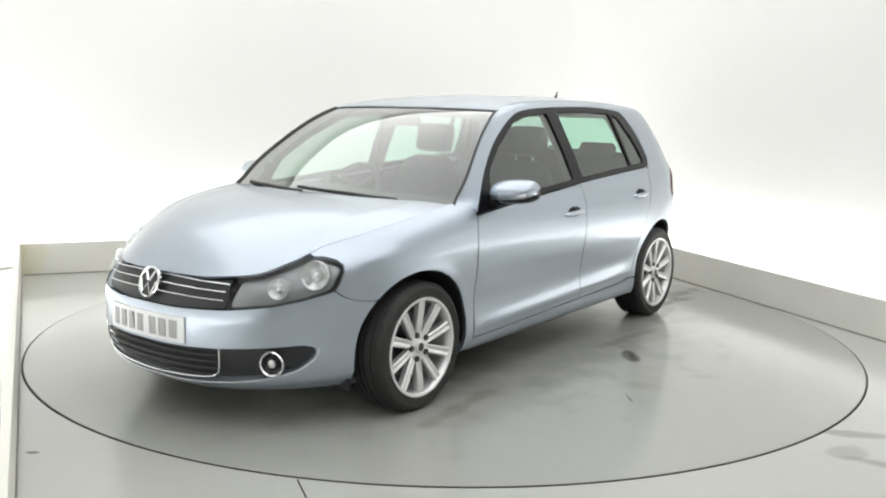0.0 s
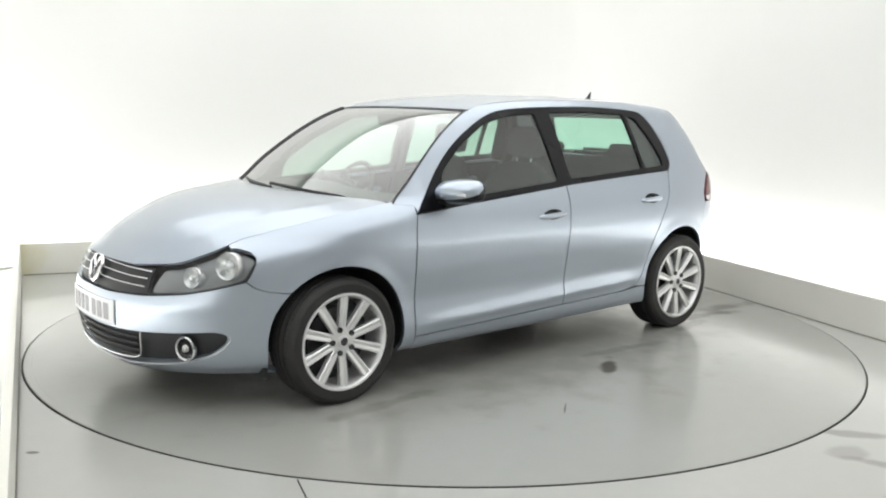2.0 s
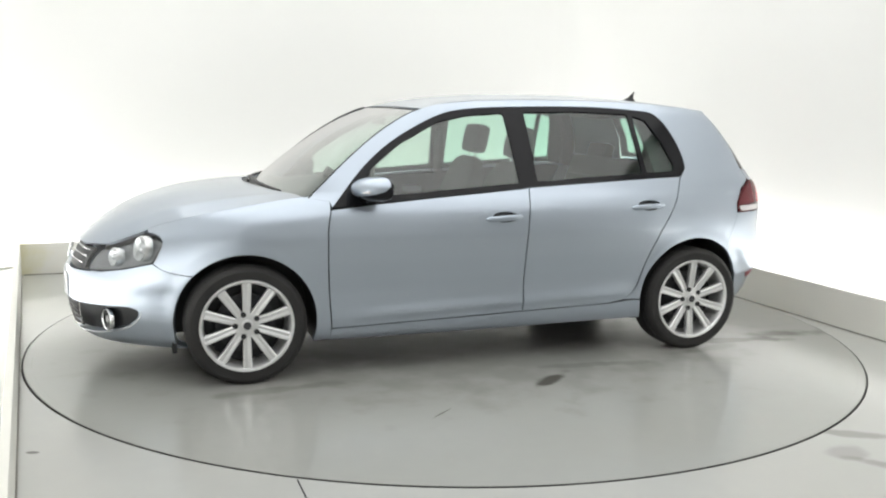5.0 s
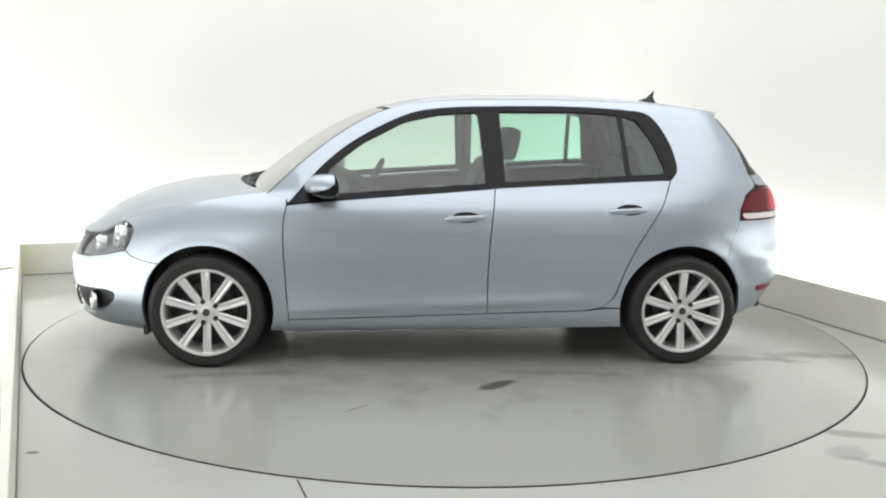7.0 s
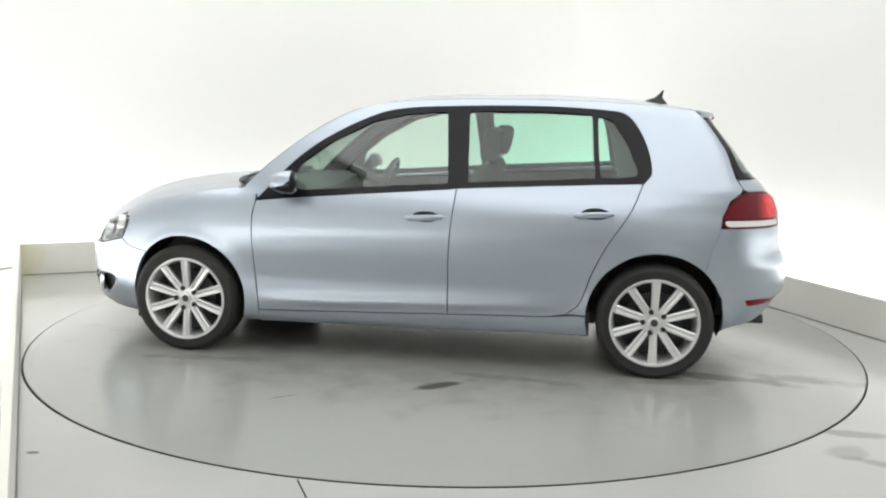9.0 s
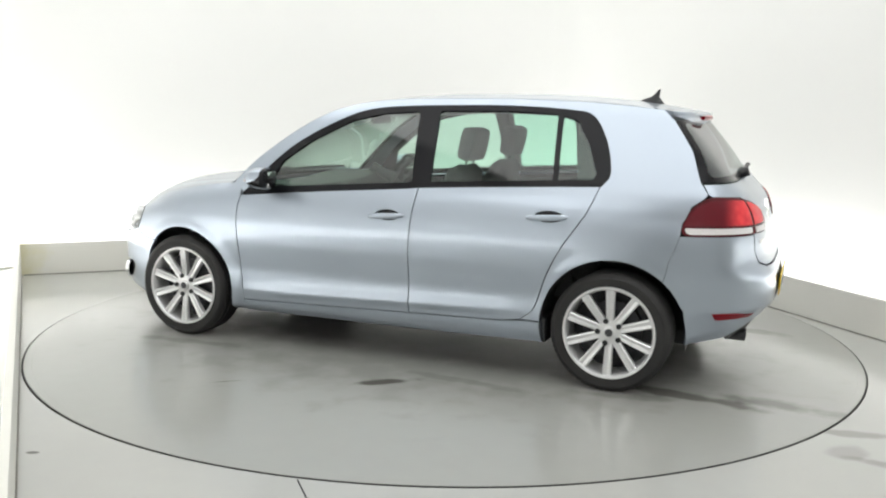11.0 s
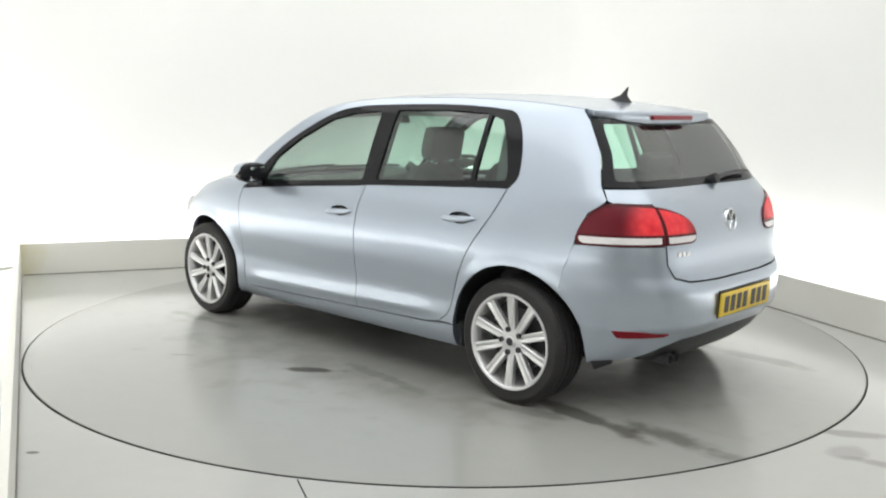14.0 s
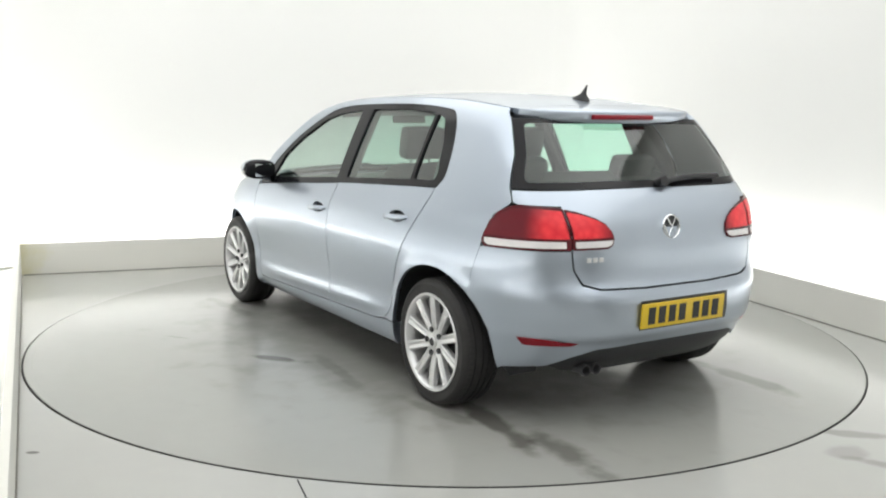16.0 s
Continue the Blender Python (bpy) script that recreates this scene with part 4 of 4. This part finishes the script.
# ---------------------------------------------------------------- cabin
def seat(y):
    s = new("seat")
    s.parent = car
    tagged(s, "dark grey cloth front seat")
    bm = bmesh.new()
    box(bm, -0.18, 0.34, y - 0.25, y + 0.25, 0.36, 0.52, 0.05)
    part("cushion", bm, CLOTH, s)
    bm = bmesh.new()
    m = pose(-0.16, y, 0.46, 0, -18, 0)
    rows = []
    for z, w, d in ((0.0, 0.22, 0.06), (0.15, 0.255, 0.075), (0.35, 0.26, 0.07), (0.52, 0.235, 0.06), (0.60, 0.19, 0.045), (0.635, 0.12, 0.02)):
        rows.append([bm.verts.new(m @ Vector((d * c + 0.025 * abs(q) ** 2.0, w * q, z))) for q, c in ((-1, 0), (-0.92, 0.8), (-0.6, 1), (0, 0.85), (0.6, 1), (0.92, 0.8), (1, 0), (0.92, -0.8), (0.5, -1), (-0.5, -1), (-0.92, -0.8))])
    for a, b in zip(rows, rows[1:]):
        for i in range(len(a)):
            j = (i + 1) % len(a)
            bm.faces.new((a[i], a[j], b[j], b[i]))
    bm.faces.new(rows[-1])
    part("backrest", bm, CLOTH, s, sharp=60)
    hm = pose(-0.352, y, 1.110, 0, -12, 0)
    bm = bmesh.new()
    box(bm, -0.05, 0.05, -0.135, 0.135, -0.015, 0.175, 0.045, hm)
    rest = part("headrest", bm, CLOTH, s)
    for q in (-0.06, 0.06):
        bm = bmesh.new()
        tube(bm, [hm @ Vector((0, q, -0.10)), hm @ Vector((0, q, 0.02))], 0.007, 8)
        part("headrest_post", bm, CHROME, s)


seat(0.36)
seat(-0.36)


def cabin():
    bench = new("rear_bench")
    bench.parent = car
    tagged(bench, "dark grey cloth rear bench")
    bm = bmesh.new()
    box(bm, -1.05, -0.52, -0.64, 0.64, 0.40, 0.56, 0.06)
    part("cushion", bm, CLOTH, bench)
    bm = bmesh.new()
    box(bm, -0.07, 0.07, -0.62, 0.62, 0.0, 0.61, 0.05, pose(-1.06, 0, 0.50, 0, -22, 0))
    part("backrest", bm, CLOTH, bench)
    for y in (-0.36, 0.36):
        bm = bmesh.new()
        box(bm, -0.045, 0.045, -0.13, 0.13, 0.0, 0.11, 0.035, pose(-1.290, y, 1.055, 0, -18, 0))
        part("headrest", bm, CLOTH, bench)
    bm = bmesh.new()
    box(bm, -1.78, -1.26, -0.60, 0.60, 0.965, 0.985, 0.005)
    part("parcel_shelf", bm, CABIN, car, "black parcel shelf")
    bm = bmesh.new()
    box(bm, -1.85, -1.15, -0.55, 0.55, 0.60, 0.95, 0.02)
    part("boot_lining", bm, CABIN, car)
    # dashboard
    bm = bmesh.new()
    prof = [(1.08, 0.80), (1.08, 0.885), (0.98, 0.915), (0.72, 0.930), (0.60, 0.915), (0.56, 0.86), (0.60, 0.66), (0.72, 0.56), (0.98, 0.56)]
    rows = []
    for y in np.linspace(-0.70, 0.70, 11):
        k = 1 - 0.25 * (abs(y) / 0.7) ** 4
        rows.append([bm.verts.new((0.60 + (x - 0.60) * k, y, z + (0.025 * math.exp(-((y + 0.36) / 0.17) ** 2) if z > 0.9 else 0))) for x, z in prof])
    for a, b in zip(rows, rows[1:]):
        for i in range(len(prof)):
            j = (i + 1) % len(prof)
            bm.faces.new((a[i], a[j], b[j], b[i]))
    bm.faces.new(rows[0][::-1])
    bm.faces.new(rows[-1])
    bmesh.ops.recalc_face_normals(bm, faces=bm.faces)
    part("dashboard", bm, CABIN, car, "dark grey dashboard")
    bm = bmesh.new()
    m = pose(0.42, -0.37, 0.87, 0, 65, 0)
    ring = [m @ Vector((0.185 * math.cos(a), 0.185 * math.sin(a), 0)) for a in np.linspace(0, 2 * math.pi, 33)]
    tube(bm, ring, 0.015, 8)
    for a in (0.0, 2.3, -2.3):
        tube(bm, [m @ Vector((0.03 * math.cos(a), 0.03 * math.sin(a), 0.01)), m @ Vector((0.18 * math.cos(a), 0.18 * math.sin(a), 0))], 0.018, 8)
    tube(bm, [m @ Vector((0, 0, -0.02)), m @ Vector((0, 0, 0.03))], 0.065, 16)
    tube(bm, [m @ Vector((0, 0, 0.02)), m @ Vector((0, 0, 0.25))], 0.035, 10)
    part("steering_wheel", bm, CABIN, car, "black steering wheel")
    bm = bmesh.new()
    box(bm, -0.012, 0.012, -0.12, 0.12, -0.035, 0.035, 0.01, pose(0.40, 0, 1.315, 0, 8, 0))
    part("inner_mirror", bm, BLACK, car, "black interior mirror")
    # headlining under the roof
    xs = np.linspace(0.27, -1.40, 16)
    poly = [(float(x), float(skin(x, roof_edge(x))[1]) - 0.03) for x in xs]
    poly = poly + [(x, -y) for x, y in poly[::-1]]
    mesh_object("headlining", *sheet(poly, roof_skin, 0.08, depth=0.030, off=-0.055), LINING, car, "pale grey headlining")
    # inner pillars behind the door frames
    for sgn in (1, -1):
        for line, r in (([(-0.24, 0.95), (-0.23, 1.15), (-0.21, 1.38)], 0.035), ([(-1.22, 1.00), (-1.22, 1.12), (-1.16, 1.27), (-1.08, 1.38)], 0.05)):
            bm = bmesh.new()
            tube(bm, [Vector((x, sgn * (float(skin(x, z)[1]) - r - 0.018), z)) for x, z in line], r, 10)
            part("inner_pillar", bm, CABIN, car)
    trim = rounded([(-1.075, 1.03), (-1.06, 1.12), (-1.02, 1.33), (-0.99, 1.385), (-1.12, 1.385), (-1.22, 1.23), (-1.28, 1.03)], 0.03)
    both("inner_pillar", sheet(S(*trim), skin, 0.05, depth=0.02, off=-0.055), CABIN, car, "dark grey pillar trim")


cabin()


# ---------------------------------------------------------------- fittings
def door_mirror(door, sgn):
    arm = new("door_mirror")
    arm.parent = car
    tagged(arm, "painted door mirror with black lower shell and lamp strip")
    rows, n = [], 20
    bm, low = bmesh.new(), bmesh.new()
    # housing: a rounded shell, long across the car, flat at the back
    prof = [(0.0, 0.35), (0.06, 0.72), (0.18, 0.93), (0.40, 1.0), (0.65, 0.97), (0.85, 0.84), (0.96, 0.60), (1.0, 0.25)]
    for shell, t0, t1 in ((bm, -32, 98), (low, 98, 328)):
        rows = []
        for u, k in prof:
            y = 0.835 + 0.222 * u
            cx, cz = 0.660 - 0.045 * u, 0.974 + 0.012 * u
            row = []
            for a in np.linspace(t0, t1, 17):
                c, q = math.cos(radians(a)), math.sin(radians(a))
                dx = (0.128 if c > 0 else 0.036) * k * abs(c) ** 0.8 * (1 if c > 0 else -1)
                row.append(shell.verts.new((cx + dx, sgn * y, cz + 0.064 * k * q * (1.0 if q > 0 else 0.95))))
            rows.append(row)
        for a, b in zip(rows, rows[1:]):
            for i in range(len(a) - 1):
                shell.faces.new((a[i], a[i + 1], b[i + 1], b[i]))
        shell.faces.new(rows[-1])
        shell.faces.new(rows[0][::-1])
        bmesh.ops.recalc_face_normals(shell, faces=shell.faces)
    part("housing", bm, PAINT, arm, sharp=50)
    part("lower_shell", low, GLOSS_BLACK, arm, "black lower shell", sharp=50)
    bm = bmesh.new()
    tube(bm, [(0.660 + 0.123 - 0.045 * u - 0.03 * u * u, sgn * (0.835 + 0.222 * u), 0.962 + 0.012 * u) for u in (0.35, 0.5, 0.65, 0.8, 0.92)], 0.0075, 8)
    part("indicator", bm, WHITE_LENS, arm, "clear indicator strip")
    bm = bmesh.new()
    box(bm, -0.004, 0.004, 0, 0.12, -0.040, 0.040, 0.003, pose(0.629, sgn * 0.872, 0.978, 0, 0, 14 if sgn > 0 else 166))
    part("mirror_glass", bm, MIRROR, arm, "mirror glass")
    bm = bmesh.new()
    tube(bm, [(0.71, sgn * 0.80, 0.925), (0.69, sgn * 0.84, 0.922), (0.66, sgn * 0.89, 0.935)], 0.024, 10)
    part("mirror_foot", bm, GLOSS_BLACK, arm, "black mirror foot")


def door_handle(door, x, z, sgn):
    y = float(skin(x, z)[1])
    bm = bmesh.new()
    rows = []
    for u in np.linspace(-1, 1, 13):
        k = (1 - abs(u) ** 4) ** 0.5 * 0.9 + 0.1
        o = 0.026 * (1 - 0.75 * abs(u) ** 3)
        yy = float(skin(x + 0.108 * u, z)[1])
        rows.append([bm.verts.new((x + 0.108 * u, sgn * (yy - 0.006 + o + 0.008 * c), z + 0.006 * u * -1 + 0.0155 * k * q)) for c, q in ((-1, -0.8), (0.4, -1), (1, -0.5), (1, 0.5), (0.4, 1), (-1, 0.8))])
    for a, b in zip(rows, rows[1:]):
        for i in range(6):
            j = (i + 1) % 6
            bm.faces.new((a[i], a[j], b[j], b[i]))
    bm.faces.new(rows[0])
    bm.faces.new(rows[-1][::-1])
    bmesh.ops.recalc_face_normals(bm, faces=bm.faces)
    h = part("door_handle", bm, PAINT, door, "body-coloured pull handle", sharp=50)
    vf = sheet(grip(x, z), skin, 0.03, depth=0.003, off=-0.0245)
    mesh_object("grip_bowl", *(vf if sgn > 0 else mirrored(vf)), PAINT, door, "hollow behind the handle")


# the front plate's bars are plain mid grey
GREY_INK = material("mid_grey_ink", (0.34, 0.34, 0.35), 0.5)
for i, sgn in ((0, 1), (1, -1)):
    door_mirror(front_doors[i], sgn)
    door_handle(front_doors[i], -0.068, 0.813, sgn)
    door_handle(rear_doors[i], -0.955, 0.858, sgn)


def plate(name, x, z, mat, border, parent, tilt, sgn):
    bm = bmesh.new()
    m = pose(x, 0, z, 0, tilt, 0)
    box(bm, -0.004, 0.004, -0.26, 0.26, -0.0555, 0.0555, 0.003, m)
    p = part(name, bm, mat, parent, border)
    # unread characters as plain bars
    for k in (0, 1, 2, 3, 4.4, 5.4, 6.4):
        bm = bmesh.new()
        c = 0.20 - 0.0625 * k
        box(bm, sgn * 0.0035, sgn * 0.0055, c - 0.021, c + 0.021, -0.0385, 0.0385, 0.0, m)
        part("character_bar", bm, BLACK, p)
    return p


def bent_plate(z):
    """The front plate is bent round the bumper."""
    def strip(y0, y1, h, n=2):
        ys = np.linspace(y0, y1, n)
        return N(*[(y, z - h) for y in ys]) + N(*[(y, z + h) for y in ys[::-1]])
    p = mesh_object("front_plate", *sheet(strip(0.26, -0.26, 0.0555, 9), skin, 0.04, depth=0.006, off=0.008), WHITE_PLATE, bumper, "white number plate with grey bars")
    for k in (0, 1, 2, 3, 4.4, 5.4, 6.4):
        c = -0.20 + 0.0625 * k
        mesh_object("character_bar", *sheet(strip(c + 0.022, c - 0.022, 0.0385), skin, 0.03, depth=0.001, off=0.0098), GREY_INK, p)


bent_plate(0.440)
# a flat black sheet stands in for a recess, mainly right of the plate
recess = T((0.250, 0.447), (0.0, 0.447), (-0.302, 0.447), (-0.302, 0.577), (0.0, 0.577), (0.250, 0.577))
mesh_object("plate_backing", *sheet(recess, skin, 0.05, depth=0.004, off=0.002), BLACK, car, "black recess round the rear plate")
plate("rear_plate", -2.046, 0.512, YELLOW, "yellow number plate with black bars", car, -3, -1)


def badge(parent, x, z, r, tilt, sgn):
    """A chrome ring on a dark disc with a plain zigzag across it."""
    m = pose(x, 0, z, 0, tilt, 0) @ pose(0, 0, 0, 0, 0, -90 if sgn > 0 else 90)
    vf = lathe([(0.001, 0.0), (r * 0.9, 0.0), (r * 0.9, 0.006), (0.001, 0.006)], 28)
    b = mesh_object("badge", [tuple(m @ Vector(v)) for v in vf[0]], vf[1], BLACK, parent, "round chrome badge")
    vf = lathe([(r * 0.86, 0.0), (r, 0.0), (r * 1.0, 0.010), (r * 0.93, 0.014), (r * 0.86, 0.010)], 28)
    mesh_object("badge_ring", [tuple(m @ Vector(v)) for v in vf[0]], vf[1], CHROME, b)
    bm = bmesh.new()
    for pts in ([(-0.45, 0.72), (-0.10, 0.10), (0.10, 0.10), (0.45, 0.72)], [(-0.84, 0.15), (-0.42, -0.74), (0.0, -0.05), (0.42, -0.74), (0.84, 0.15)]):
        tube(bm, [m @ Vector((a * r, 0.010, c * r)) for a, c in pts], r * 0.085, 6)
    part("badge_zigzag", bm, CHROME, b)


badge(car, 2.122, 0.612, 0.070, -18, 1)
badge(car, -1.936, 0.880, 0.056, 8, -1)


def rear_lettering():
    for y in (0.485, 0.455, 0.425):
        p = skin(py(y, 0.762, False), 0.762)
        bm = bmesh.new()
        box(bm, -0.003, 0.003, -0.011, 0.011, -0.010, 0.010, 0.001, Matrix.Translation(Vector(p)) @ pose(0, 0, 0, 0, 0, -10))
        part("letter_bar", bm, ALLOY, gate, "small chrome lettering")


rear_lettering()


def roof_fittings():
    # aerial: a small fin on a foot
    bm = bmesh.new()
    rows = []
    for x, z, w, l in ((-1.290, 1.432, 0.022, 0.075), (-1.293, 1.452, 0.017, 0.055), (-1.312, 1.470, 0.008, 0.022), (-1.330, 1.500, 0.004, 0.008), (-1.336, 1.512, 0.003, 0.005)):
        rows.append([bm.verts.new((x + l * math.cos(a), w * math.sin(a), z)) for a in np.linspace(0, 2 * math.pi, 12, endpoint=False)])
    for a, b in zip(rows, rows[1:]):
        for i in range(12):
            j = (i + 1) % 12
            bm.faces.new((a[i], a[j], b[j], b[i]))
    bm.faces.new(rows[-1])
    part("aerial", bm, BLACK, car, "black fin aerial", sharp=50)
    # spoiler lip with the third brake lamp
    bm = bmesh.new()
    rows = []
    for v in np.linspace(-1, 1, 25):
        t = abs(v)
        x0, e = -1.462, -1.600 + 0.03 * t ** 2 + 0.07 * t ** 8
        w = float(roof_half(x0)) - 0.003
        y0, y1 = v * w, v * (w - 0.012)
        xm = (x0 + e) / 2
        z0, zm, ze = (float(roof_skin(np.array([x]), np.array([y]))[0][2]) for x, y in ((x0, y0), (xm, y0), (e, y1)))
        rows.append([bm.verts.new(q) for q in ((x0, y0, z0), (xm, y0, zm), (e + 0.004, y1, ze), (e, y1, ze - 0.006), (e + 0.004, y1, ze - 0.032), (e + 0.022, y1, ze - 0.054), (x0, y1, z0 - 0.066))])
    for a, b in zip(rows, rows[1:]):
        for i in range(7):
            j = (i + 1) % 7
            bm.faces.new((a[i], a[j], b[j], b[i]))
    bm.faces.new(rows[0][::-1])
    bm.faces.new(rows[-1])
    bmesh.ops.recalc_face_normals(bm, faces=bm.faces)
    sp = part("spoiler", bm, PAINT, gate, sharp=50)
    bm = bmesh.new()
    z = float(roof_skin(np.array([-1.60]), np.array([0.0]))[0][2])
    tube(bm, [(-1.603 + 0.03 * (y / 0.57) ** 2, y, z - 0.026) for y in np.linspace(-0.19, 0.19, 9)], 0.012, 8)
    part("brake_lamp", bm, RED, gate, "slim red high brake lamp")
    # rear wiper
    bm = bmesh.new()
    pts = [skin(py(y, zz, False), zz) + np.array([-0.022, 0, 0.008]) for y, zz in ((-0.06, 1.062), (-0.19, 1.078), (-0.31, 1.084), (-0.45, 1.082))]
    tube(bm, pts, 0.012, 8)
    tube(bm, [Vector(pts[0]) + Vector((0.03, 0, -0.01)), Vector(pts[0]) + Vector((-0.012, 0, 0.005))], 0.026, 12)
    part("rear_wiper", bm, BLACK, gate, "black rear wiper")
    # cowl and wipers below the windscreen
    poly = [(1.225 - 0.20 * (y / 0.72) ** 2, y) for y in np.linspace(-0.70, 0.70, 15)] + [(1.13 - 0.22 * (y / 0.72) ** 2, y) for y in np.linspace(0.70, -0.70, 15)]
    mesh_object("cowl", *sheet(poly, bonnet_skin, 0.05, depth=0.02, off=-0.014), BLACK, car, "black cowl below the windscreen")
    for y0, y1 in ((0.52, -0.10), (-0.05, -0.62)):
        bm = bmesh.new()
        pts = []
        for k in range(7):
            y = y0 + (y1 - y0) * k / 6
            pts.append((1.165 - 0.20 * (y / 0.76) ** 2 - 0.004 * k, y, 0.948 - 0.02 * (y / 0.76) ** 2 + 0.003 * k))
        tube(bm, pts, 0.009, 8)
        part("wiper", bm, BLACK, car, "black windscreen wiper")


roof_fittings()

# ---------------------------------------------------------------- motion of the platform and the car
def motions():
    turn = [(0.0, 233.11), (0.5, 230.58), (1.0, 227.33), (1.5, 223.82), (2.0, 219.99), (2.5, 216.47), (3.0, 212.99), (3.5, 209.63), (4.0, 206.23),
            (6.5, 188.96), (7.0, 185.48), (7.5, 182.02), (8.0, 178.5), (8.5, 174.94), (9.0, 171.36), (11.5, 154.24), (12.0, 150.72), (12.5, 147.31),
            (13.0, 143.85), (13.5, 140.41), (14.0, 136.93), (14.5, 133.49), (15.0, 129.99), (15.5, 126.53), (16.0, 122.9)]
    walk(table, [(t, pose(0, 0, 0, 0, 0, a)) for t, a in turn])
    walk(car, [(t, pose(0, 0, 0, 0, 0, a) @ pose(0.056, 0.017, 0)) for t, a in turn])


motions()
